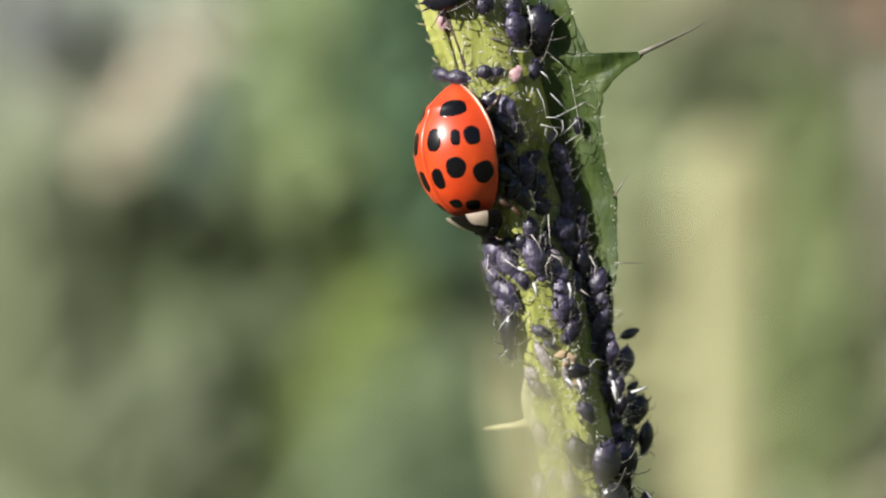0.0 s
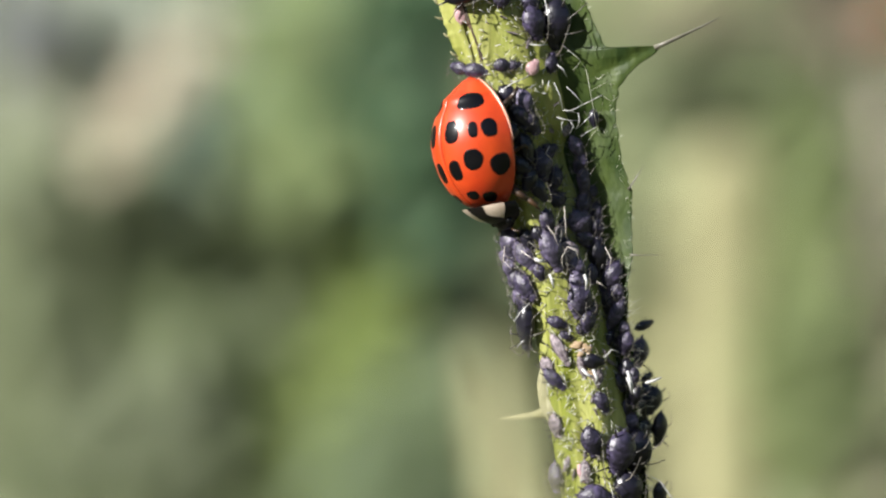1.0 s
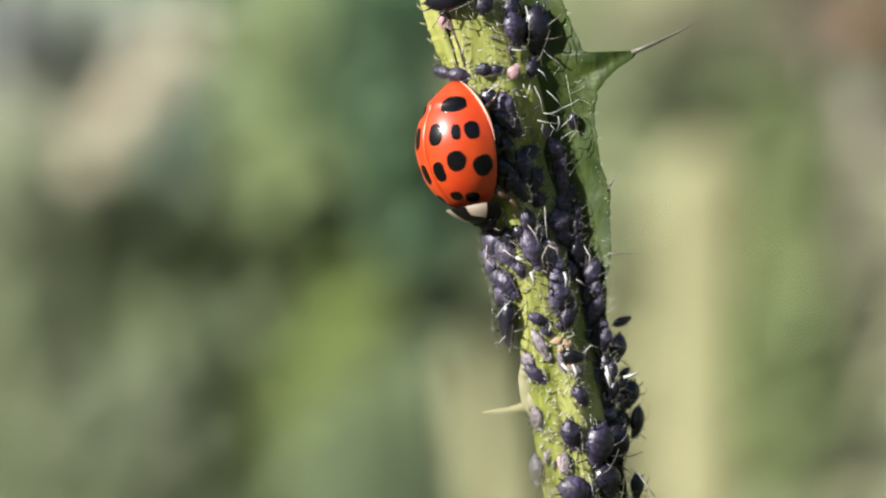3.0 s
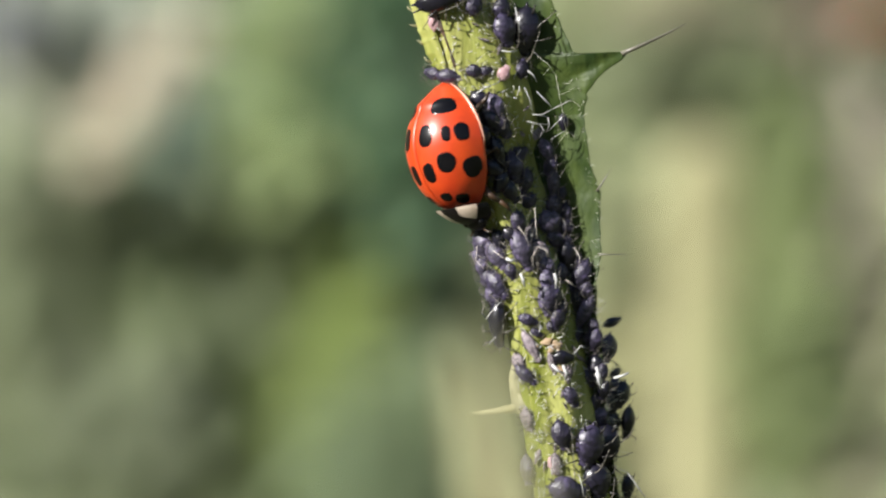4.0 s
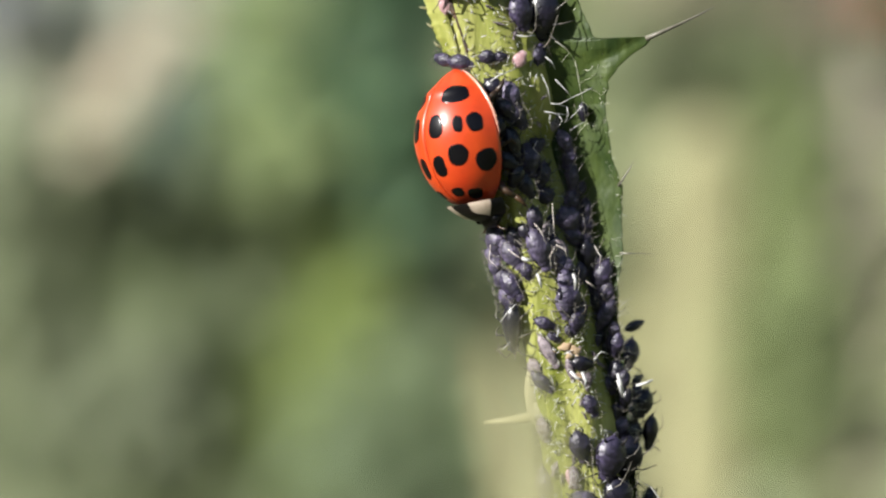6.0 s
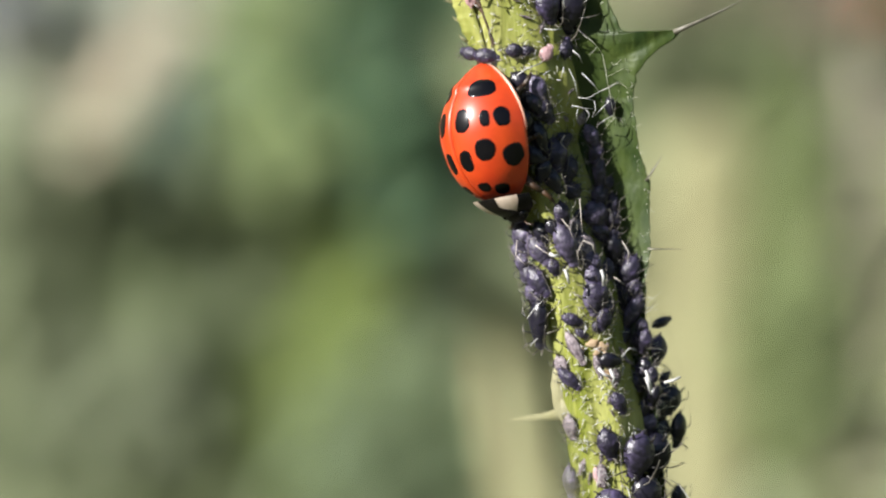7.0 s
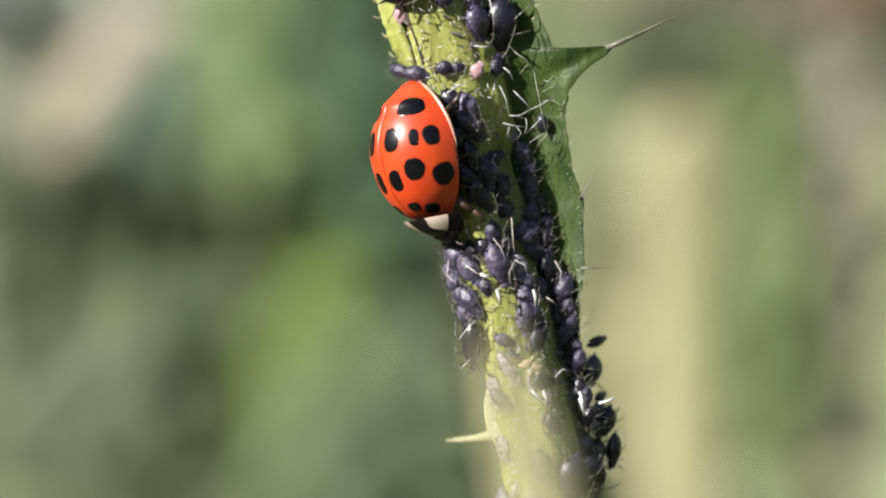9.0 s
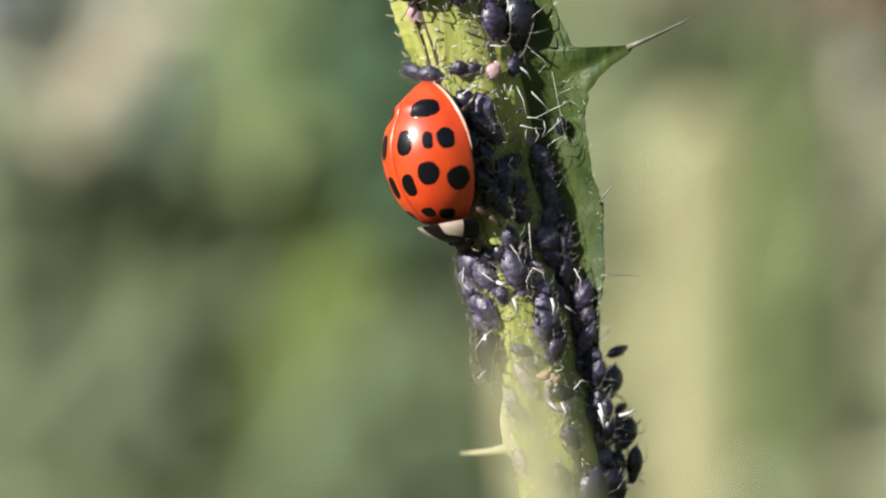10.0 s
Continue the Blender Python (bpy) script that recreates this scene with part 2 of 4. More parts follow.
def make_stem():
    stem = tagged(new("thistle_stem"), "ridged bright green hairy thistle stem with a thin wing and spines", "plant stem")
    stem.location = (AXIS[0][1] * MM, AXIS_Y * MM, 0)
    inv = Matrix.Translation(stem.location).inverted()

    def local(p):
        return inv @ to_world(p)

    # ridged core
    bm = bmesh.new()
    zs = [-352 + 8 * i for i in range(41)] + [-26 + 0.4 * i for i in range(118)] + [22 + 4 * i for i in range(18)]
    rows = []
    for z in zs:
        rx = stem_rx(z)
        ry = rx * 0.68
        row = []
        for k in range(72):
            a = 2 * math.pi * k / 72
            ridge = 0.055 * math.cos(9 * a + 0.5 + 0.02 * z) + 0.02 * math.cos(21 * a + z * 0.15)
            r = 1 + ridge + wobble((math.cos(a) * 2, math.sin(a) * 2, z * 0.35), 1.0, 0.05) + wobble((math.cos(a) * 4, math.sin(a) * 4, z * 1.6), 1.0, 0.018)
            row.append(local((axis_x(z) + rx * r * math.cos(a), AXIS_Y + ry * r * math.sin(a) + groove(math.cos(a), z) * (1 if math.sin(a) < 0 else 0.5), z)))
        rows.append(row)
    vs = grid(bm, rows, closed=True)
    bm.faces.new(vs[0])
    bm.faces.new(vs[-1])
    part("core", bm, STEM, stem)

    # thin leafy wing down one side, drawn out into a folded thorn
    bm = bmesh.new()
    rows = []
    zs = [-56 + 0.21 * i for i in range(298)] + [6.58 + 0.034 * i for i in range(112)] + [10.4 + 0.21 * i for i in range(111)]
    for z in zs:
        x_in = axis_x(z) + stem_rx(z) * 0.6
        taper = max(0.02, min(1.0, (z + 56.2) / 20)) ** 0.5
        ragged = 0.03 * math.sin(z * 9.0) * math.sin(z * 2.3) + wobble((0, 0, z), 0.6, 0.07)
        x_flat = x_in + max(0.15, wing_edge(z) - x_in) * taper
        x_out = max(x_flat, lerp_table(z, THORN)) + ragged
        front, back = [], []
        for u in (0, 0.08, 0.16, 0.24, 0.32, 0.4, 0.5, 0.6, 0.7, 0.78, 0.85, 0.91, 0.95, 0.98, 1.0):
            x = x_in + (x_out - x_in) * u
            flat = min(1.0, (x - x_in) / (x_flat - x_in))
            # the fold runs up to the thorn's tip; the sheet comes forward on both sides of it
            over = z - (8.43 + 0.473 * (x - 7.05))
            near = max(0.0, min(1.0, (x - 6.3) / 1.2)) * max(0.0, 1 - abs(z - 9) / 2.2)
            fold = -near * (0.42 * max(0.0, over) + 0.30 * max(0.0, -over))
            y = wing_y(flat, z) + wobble((x, 0, z), 1.6, 0.16) * flat + 0.035 * math.cos(flat * 20 + 0.25 * z) * (1 - flat) + fold
            th = 0.20 * (1 - u) + 0.03 - 0.025 * (u > 0.95)
            rise = 0.10 * max(0.0, x - 7.2) * max(0.0, 1 - abs(z - 9.2) / 2.5)
            front.append(local((x, y - th, z + rise)))
            back.append(local((x, y + th, z + rise)))
        rows.append(front + back[::-1])
    vs = grid(bm, rows, closed=True)
    bm.faces.new(vs[0])
    bm.faces.new(vs[-1])
    wing = part("wing", bm, WING, stem, "thin green leafy wing with a toothed hairy edge and a thorn")

    # a narrow toothed flange down the other side, higher up
    bm = bmesh.new()
    rows = []
    for i in range(151):
        z = 7.6 + 15 * i / 150
        x_in = axis_x(z) - stem_rx(z) * 0.80
        x_out = axis_x(z) - stem_rx(z) - lerp_table(z, [(7.6, 0.0), (8.8, 0.12), (10.2, 0.34), (13, 0.36), (20, 0.3), (22.6, 0.0)])
        x_out -= 0.06 * max(0.0, math.sin(z * 11)) ** 2 + wobble((3, 0, z), 0.3, 0.06)
        row = [(x_in + (x_out - x_in) * u, AXIS_Y - stem_rx(z) * 0.68 * 0.62 * (1 - u * 0.8) - 0.05, z) for u in (0, 0.3, 0.6, 0.85, 0.96, 1.0)]
        rows.append([local(p) for p in row] + [local((x, y + 0.03 + 0.2 * (1 - i / 5), zz)) for i, (x, y, zz) in list(enumerate(row))[::-1]])
    vs = grid(bm, rows, closed=True)
    bm.faces.new(vs[0])
    bm.faces.new(vs[-1])
    part("flange", bm, STEM, stem, "narrow toothed yellow-green flange")

    # the pale needle at the tip of the thorn
    bm = bmesh.new()
    tube(bm, [local(p) for p in ((9.7, 0.95, 9.77), (10.4, 0.93, 10.06), (11.2, 0.9, 10.42), (12.1, 0.9, 10.85), (12.85, 0.9, 11.25))], [0.12 * MM, 0.10 * MM, 0.075 * MM, 0.045 * MM, 0.012 * MM], 8)
    part("needle", bm, SPINE, wing, "pale dry needle")

    # other spines
    def spine(name, pts, r0, mat, label):
        bm = bmesh.new()
        k = len(pts) - 1
        tube(bm, [local(p) for p in pts], [r0 * MM * (1 - 0.9 * (i / k) ** 0.8) for i in range(k + 1)], 7)
        part(name, bm, mat, stem, label)

    spine("spine", [(8.5, 1.45, 3.0), (8.8, 1.4, 3.45), (9.05, 1.35, 3.85), (9.25, 1.3, 4.2)], 0.07, SPINE, "short thin spine")
    spine("spine", [(8.6, 1.6, -0.10), (9.05, 1.55, -0.12), (9.65, 1.5, -0.11), (10.3, 1.5, -0.14)], 0.055, SPINE, "short thin spine")
    bm = bmesh.new()
    tube(bm, [local(p) for p in ((5.25, 1.8, -7.30), (4.85, 2.2, -7.60), (4.45, 2.6, -7.82), (3.8, 3.2, -7.98), (3.1, 3.8, -8.10), (2.45, 4.4, -8.20))], [0.80 * MM, 0.50 * MM, 0.27 * MM, 0.17 * MM, 0.13 * MM, 0.05 * MM], 10)
    part("spine", bm, YELLOW, stem, "pale yellow spine")
    bm = bmesh.new()
    rows = []
    for i in range(9):
        u = i / 8
        z = -4.7 - 4.2 * u
        w = 0.80 * math.sin(math.pi * u ** 1.15) ** 0.8 + 0.10 * math.sin(u * 23) * u * (1 - u) + 0.03
        rows.append([local((axis_x(z) - stem_rx(z) * 0.80 - w * q, 1.55 + s * 0.14 * (1 - 0.6 * q), z)) for q, s in ((0, -1), (0.5, -1), (1, -1), (1, 1), (0.5, 1), (0, 1))])
    vs = grid(bm, rows, closed=True)
    bm.faces.new(vs[0])
    bm.faces.new(vs[-1])
    part("spine_base", bm, YELLOW, stem, "pale yellow swelling under the spine")
    for z, out, up in ((11.2, 0.45, 0.1), (10.3, 0.35, 0.25), (9.4, 0.3, 0.3), (11.9, 0.35, 0.3), (8.9, 0.25, 0.2), (12.9, 0.4, 0.2)):
        x = axis_x(z) - stem_rx(z) - 0.30
        spine("tooth", [(x + 0.15, 1.9, z), (x - out * 0.5, 1.85, z + up * 0.4), (x - out, 1.8, z + up)], 0.11, YELLOW, "")
    # orange-brown scar and dark slits on the skin
    def patch(name, x0, z0, rx, rz, mat, label, lean=0.0, seed=0):
        bm = bmesh.new()
        rows = []
        for i in range(7):
            q = i / 6
            row = []
            for k in range(18):
                a = 2 * math.pi * k / 18
                rad = q * (1 + 0.8 * noise.noise(Vector((math.cos(a) * 1.5, math.sin(a) * 1.5, seed))))
                dz = rz * rad * math.sin(a)
                x, z = x0 + rx * rad * math.cos(a) + lean * dz, z0 + dz
                p, nn = skin(x, z)
                row.append(local(p + nn * (0.16 + 0.05 * (1 - q) - 0.14 * (q > 0.95))))
            rows.append(row)
        grid(bm, rows, closed=True)
        part(name, bm, mat, stem, label)

    for x, z, rx, rz, lean, k in ((6.05, -4.40, 0.30, 0.20, 0.3, 1), (6.5, -4.55, 0.26, 0.20, -0.2, 2), (6.2, -4.80, 0.18, 0.18, 0.3, 5), (6.6, -4.95, 0.12, 0.24, -0.3, 6), (6.75, -5.75, 0.22, 0.28, 0, 7), (5.5, -4.6, 0.14, 0.12, 0, 8)):
        patch("scar", x, z, rx, rz, SCAR, "orange-brown scar", lean, k)
    patch("slit", 0.80, 11.25, 0.15, 0.62, DARKSCAR, "dark dry slit", -0.35, 3)
    patch("slit", 1.18, 10.25, 0.05, 0.60, DARKSCAR, "dark dry slit", -0.36, 9)
    patch("slit", 1.46, 9.42, 0.08, 0.58, DARKSCAR, "dark dry slit", -0.30, 4)

    # short white hairs all over
    rng = random.Random(5)
    bm = bmesh.new()
    for i in range(520):
        z = rng.uniform(-16, 18)
        rx = stem_rx(z)
        x = axis_x(z) + rx * rng.uniform(-1.0, 1.0)
        p, nn = skin(x, z)
        side = Vector((rng.gauss(0, 1), rng.gauss(0, 0.4), rng.gauss(0, 0.8)))
        d = (nn * rng.uniform(0.05, 0.5) + side * 0.6).normalized()
        ln = rng.choice((0.12, 0.18, 0.26, 0.4)) * rng.uniform(0.7, 1.2)
        bend = Vector((rng.gauss(0, 1), 0, rng.gauss(0, 1))) * 0.12
        q = p + nn * 0.05
        r = rng.uniform(0.012, 0.026) * MM
        tube(bm, [local(q), local(q + d * ln * 0.5 + bend * ln), local(q + d * ln)], [r, r * 0.9, r * 0.4], 3)
    for i in range(340):   # short pale flecks lying on the skin
        z = rng.uniform(-15, 16)
        x = axis_x(z) + stem_rx(z) * rng.uniform(-0.9, 0.6)
        p, nn = skin(x, z)
        d = Vector((rng.gauss(0, 1), 0, rng.gauss(0, 1)))
        d = (d - nn * d.dot(nn)).normalized() * rng.uniform(0.12, 0.34)
        r = rng.uniform(0.016, 0.032) * MM
        q = p + nn * 0.12
        tube(bm, [local(q - d * 0.5), local(q + nn * 0.04), local(q + d * 0.5 - nn * 0.02)], [r * 0.6, r, r * 0.5], 4)
    for i in range(120):   # along the wing's edge and on its face
        z = rng.uniform(-12, 16)
        xo = lerp_table(z, OUTER)
        xi = axis_x(z) + stem_rx(z) * 0.9
        x = xo - abs(rng.gauss(0, 0.5)) * (xo - xi) * 0.2
        q = Vector((x, wing_y((x - axis_x(z) - stem_rx(z) * 0.6) / max(0.3, xo - axis_x(z) - stem_rx(z) * 0.6), z) - 0.1, z))
        d = Vector((rng.uniform(-0.6, 1.0), rng.uniform(-0.7, -0.1), rng.uniform(-0.5, 0.6))).normalized()
        ln = rng.uniform(0.10, 0.34)
        r = rng.uniform(0.008, 0.018) * MM
        tube(bm, [local(q), local(q + d * ln * 0.5 + Vector((0, 0, 0.05))), local(q + d * ln)], [r, r * 0.9, r * 0.4], 3)
    for i in range(9):     # silky threads lying on the wing, most of them low down
        z = rng.uniform(-0.6, 4.0) if i > 6 else rng.uniform(4, 12)
        xo, xi = wing_edge(z), axis_x(z) + stem_rx(z) * 0.6
        a = rng.uniform(-0.6, 0.6) + (math.pi if rng.random() < 0.5 else 0)
        bend = rng.uniform(-0.35, 0.35)
        ln = rng.uniform(0.4, 1.0)
        u0 = rng.uniform(0.55, 0.95)
        pts = []
        for k in range(5):
            x = xi + (xo - xi) * u0 + math.cos(a) * ln * (k / 4 - 0.5)
            zz = z + math.sin(a) * ln * (k / 4 - 0.5) + bend * math.sin(math.pi * k / 4)
            u = max(0.0, min(1.0, (x - xi) / (xo - xi)))
            pts.append(local((x, wing_y(u, zz) - 0.22 * (1 - u) - 0.10, zz)))
        r = rng.uniform(0.006, 0.011) * MM
        tube(bm, pts, [r, r, r, r * 0.9, r * 0.4], 4)
    for i in range(60):    # down the far side, catching the light
        z = rng.uniform(-15, -2)
        x = axis_x(z) + stem_rx(z)
        q = Vector((wing_edge(z) - 0.1, 1.6, z))
        d = Vector((1, rng.uniform(-0.3, 0.2), rng.uniform(-0.6, 0.9))).normalized()
        ln = rng.uniform(0.3, 1.1)
        r = rng.uniform(0.007, 0.014) * MM
        tube(bm, [local(q), local(q + d * ln * 0.5 + Vector((0, 0, 0.06))), local(q + d * ln)], [r, r * 0.9, r * 0.4], 3)
    tagged(part("hairs", bm, HAIR, stem, "short white plant hairs"), kind="stuff")
    bm = bmesh.new()
    for i in range(230):   # white flecks of dried sap and broken hairs
        z = rng.choice((rng.uniform(-14, -3.5), rng.uniform(-14, -6), rng.uniform(-14, -3.5), rng.uniform(7.5, 13)))
        x = axis_x(z) + stem_rx(z) * rng.uniform(-0.95, 0.55)
        p, nn = skin(x, z)
        d = Vector((rng.gauss(0, 1), 0, rng.gauss(0, 1)))
        d = (d - nn * d.dot(nn)).normalized() * rng.uniform(0.15, 0.5)
        r = rng.uniform(0.010, 0.034) * MM
        q = p + nn * rng.uniform(0.12, 0.2)
        tube(bm, [local(q - d * 0.5), local(q + nn * 0.05 + d * 0.1), local(q + d * 0.5 + nn * 0.08)], [r * 0.5, r, r * 0.6], 5)
    tagged(part("fluff", bm, WHITE, stem, "white fluff of dried sap on the skin"), kind="stuff")
    return stem


make_stem()


# ---- aphids: unit length, head towards +y, back towards +z, feet at z = 0 ----
PEAR = [(-0.50, 0.035), (-0.475, 0.095), (-0.43, 0.155), (-0.35, 0.220), (-0.24, 0.272), (-0.10, 0.298), (0.03, 0.285), (0.14, 0.245), (0.24, 0.195), (0.31, 0.150)]


def aphid_body(kind):
    """The pear of abdomen and thorax, with shallow creases between its rings and a short tail."""
    bm = bmesh.new()
    rows = []
    n = 26
    wide = (1.0, 0.90, 1.06)[kind]
    for i in range(n + 1):
        y = -0.5 + 0.81 * i / n
        w = sum(lerp_table(y + q, PEAR) for q in (-0.03, 0, 0.03)) / 3 * wide
        crease = 1 - 0.022 * max(0.0, math.cos(y * 52)) ** 3
        zc = 0.26 + 0.02 * math.cos(y * 3)
        row = []
        for k in range(22):
            a = 2 * math.pi * k / 22
            ca, sa = math.cos(a), math.sin(a)
            r = crease * (1 + 0.05 * noise.noise(Vector((ca * 1.3, y * 3.0, sa * 1.3 + kind * 7))) + 0.02 * noise.noise(Vector((ca * 4, y * 11, sa * 4 + kind * 3))))
            r *= 1 - 0.05 * math.exp(-((abs(ca) - 0.75) / 0.12) ** 2) * (sa > 0)
            row.append(Vector((w * r * ca, y, zc + w * r * sa * (0.86 if sa > 0 else 0.72))))
        rows.append(row)
    vs = grid(bm, rows, closed=True)
    bm.faces.new(vs[0])
    bm.faces.new(vs[-1])
    tube(bm, [(0, -0.47, 0.27), (0, -0.53, 0.29), (0, -0.585, 0.31)], [0.045, 0.032, 0.012], 8)
    return bm


def aphid_head(kind):
    bm = bmesh.new()
    rows = []
    for i in range(13):
        u = i / 12
        y = 0.26 + 0.22 * u
        w = (0.168, 0.158, 0.176)[kind] * (1 - 0.18 * u) * math.sqrt(max(0.06, 1 - u ** 4)) * (1 - 0.10 * math.exp(-((u - 0.25) / 0.10) ** 2))
        row = []
        for k in range(16):
            a = 2 * math.pi * k / 16
            row.append(Vector((w * math.cos(a), y, 0.255 - 0.05 * u + w * 0.80 * math.sin(a))))
        rows.append(row)
    vs = grid(bm, rows, closed=True)
    bm.faces.new(vs[0])
    bm.faces.new(vs[-1])
    for s in (-1, 1):
        bmesh.ops.create_icosphere(bm, subdivisions=1, radius=0.032, matrix=Matrix.Translation((s * 0.125, 0.41, 0.25)))
    return bm


def to_mesh(name, bm, mats):
    ob = mesh_object(name, bm, mats)
    me = ob.data
    bpy.data.objects.remove(ob)
    return me


def aphid_meshes():
    made = {"leg": [], "antenna": [], "cornicle": []}
    for s in (-1, 1):
        for y0, y1, y2, out in ((0.30, 0.42, 0.55, 0.46), (0.16, 0.12, 0.02, 0.52), (0.02, -0.22, -0.48, 0.50)):
            bm = bmesh.new()
            tube(bm, [(s * 0.12, y0, 0.20), (s * 0.25, (y0 + y1) / 2, 0.38), (s * 0.36, y1, 0.46)], [0.022, 0.018, 0.013], 6, 0)
            tube(bm, [(s * 0.36, y1, 0.46), (s * (out - 0.05), (y1 + y2) / 2, 0.26), (s * out, y2, 0.05)], [0.013, 0.010, 0.008], 5, 1)
            tube(bm, [(s * out, y2, 0.05), (s * (out + 0.03), y2 + 0.02, 0.0)], [0.013, 0.007], 5, 0)
            made["leg"].append(to_mesh("leg", bm, [LEG_DARK, LEG_PALE]))
        bm = bmesh.new()
        tube(bm, [(s * 0.05, 0.47, 0.27), (s * 0.13, 0.56, 0.36), (s * 0.22, 0.45, 0.46), (s * 0.29, 0.2, 0.50), (s * 0.33, -0.05, 0.48)], [0.015, 0.013, 0.011, 0.009, 0.005], 5, 0)
        made["antenna"].append(to_mesh("antenna", bm, [LEG_PALE]))
        bm = bmesh.new()
        tube(bm, [(s * 0.14, -0.36, 0.38), (s * 0.17, -0.45, 0.44), (s * 0.19, -0.54, 0.47)], [0.028, 0.022, 0.018], 7, 0)
        made["cornicle"].append(to_mesh("cornicle", bm, [LEG_DARK]))
    for tone, mat in (("dark", APHID), ("waxy", APHID_WAXY), ("black", APHID_BLACK), ("husk", HUSK), ("pink", PINK)):
        made[tone] = [(to_mesh("abdomen", aphid_body(k), [mat]), to_mesh("head", aphid_head(k), [mat])) for k in range(3)]
    return made


APHIDS = aphid_meshes()
TONE_LABEL = {"dark": "dark grey aphid clinging to the thistle stem", "waxy": "grey aphid with a waxy bloom on the thistle stem",
              "black": "glossy black aphid clinging to the thistle stem", "husk": "pale empty aphid skin clinging to the stem", "pink": "pinkish withered aphid on the stem"}
chance = random.Random(11)


def aphid(x, z, length, width, turn, tone="dark", lift=0.0, legs=6):
    """An aphid at (x, z) millimetres on the stem's skin; turn: degrees of its head clockwise from up."""
    p, n = skin(x, z)
    over = x - p.x
    p.x = x
    if abs(over) > 0.3:
        n = Vector((math.copysign(0.75, over), -0.66, 0))
    n = (n + Vector((chance.gauss(0, 0.10), -0.85, chance.gauss(0, 0.14)))).normalized()
    t = radians(turn)
    y = Vector((math.sin(t), 0, math.cos(t)))
    y = (y - n * y.dot(n)).normalized()
    m = Matrix((y.cross(n), y, n)).transposed().to_4x4()
    m.translation = to_world(p + n * (lift - 0.03 * length))
    # the body's own middle lies over its feet: shift it so that it shows at (x, z)
    wide = 0.91 * width / (0.58 * length)
    length *= 1.06
    root = new("shed_aphid_skin" if tone in ("husk", "pink") else "aphid")
    root.matrix_world = m @ Matrix.Diagonal((length * MM * wide, length * MM, length * MM * (0.5 + 0.5 * wide) * (0.55 if tone in ("husk", "pink") else 0.78), 1))
    tagged(root, TONE_LABEL[tone], "insect skin" if tone in ("husk", "pink") else "aphid", "aphids on the thistle stem")
    kind = chance.randrange(3)
    body, head = APHIDS[tone][kind]
    shared("abdomen", body, root)
    shared("head", head, root)
    for k in chance.sample(range(6), legs):
        shared("leg", APHIDS["leg"][k], root)
    if legs > 2:
        for k in range(2):
            shared("antenna", APHIDS["antenna"][k], root)
            shared("cornicle", APHIDS["cornicle"][k], root)
    return root


aphid(0.85, 12.35, 2.34, 1.38, 80, "black", 0, 6)
aphid(2.45, 12.15, 1.20, 0.86, 20, "dark", 0, 6)
aphid(3.74, 12.04, 1.24, 0.94, 0, "dark", 0, 6)
aphid(3.90, 10.85, 1.65, 1.15, 165, "dark", 0, 6)
aphid(4.98, 10.85, 2.40, 1.62, 188, "black", -0.25, 6)
aphid(0.50, 8.83, 1.05, 0.72, 285, "dark", 0, 6)
aphid(1.30, 8.62, 1.32, 0.74, 100, "dark", 0, 6)
aphid(2.50, 8.88, 0.88, 0.69, 90, "dark", 0, 6)
aphid(3.02, 8.88, 0.66, 0.49, 80, "dark", 0, 6)
aphid(3.92, 8.80, 0.82, 0.66, 30, "pink", 0, 0)
aphid(4.76, 9.05, 0.99, 0.77, 10, "dark", 0, 6)
aphid(2.78, 7.45, 1.10, 0.80, 130, "black", 0, 6)
aphid(3.52, 7.10, 1.40, 0.82, 155, "waxy", 0, 6)
aphid(3.74, 6.13, 1.43, 1.04, 140, "dark", 0, 6)
aphid(6.90, 6.40, 0.86, 0.50, 175, "black", 0.1, 4)
# beside the ladybird: extra aphids, their black tone standing in for its shade
aphid(3.28, 6.47, 1.27, 0.94, 140, "black", 0, 5)
aphid(2.92, 5.59, 1.16, 0.88, 200, "black", 0.15, 4)
aphid(3.58, 4.93, 1.54, 0.99, 160, "black", 0, 5)
aphid(4.71, 4.88, 0.88, 0.72, 60, "dark", 0.15, 6)
aphid(4.35, 4.10, 1.60, 1.05, 172, "dark", 0, 5)
aphid(3.36, 4.10, 1.27, 0.99, 115, "black", 0.15, 4)
aphid(4.96, 3.44, 1.32, 0.94, 190, "dark", 0, 6)
aphid(4.24, 3.00, 1.38, 0.88, 148, "black", 0.15, 5)
aphid(5.07, 2.51, 0.99, 0.77, 230, "dark", 0, 6)
aphid(4.63, 1.46, 1.27, 0.88, 172, "dark", 0.15, 6)
aphid(4.24, 0.85, 0.94, 0.72, 140, "black", 0, 5)
aphid(3.75, 3.39, 1.10, 0.83, 205, "black", 0.15, 4)
aphid(5.40, 1.35, 0.72, 0.50, 190, "dark", 0, 6)
aphid(6.09, 5.04, 1.16, 0.69, 152, "waxy", 0, 6)
aphid(6.28, 4.24, 0.99, 0.74, 202, "dark", 0, 5)
aphid(6.47, 3.39, 1.60, 0.72, 177, "waxy", 0, 6)
aphid(6.78, 2.84, 0.83, 0.55, 210, "dark", 0, 4)
aphid(9.20, -8.65, 1.38, 0.99, 190, "black", 0, 5)
aphid(8.65, -8.18, 0.99, 0.72, 150, "dark", 0, 5)
aphid(8.48, -4.33, 1.16, 0.77, 195, "dark", 0, 6)
aphid(8.60, -5.65, 1.10, 0.77, 170, "black", 0, 5)
aphid(8.93, -6.86, 0.99, 0.72, 200, "black", 0, 4)
aphid(8.15, -6.25, 0.94, 0.66, 160, "dark", 0, 6)
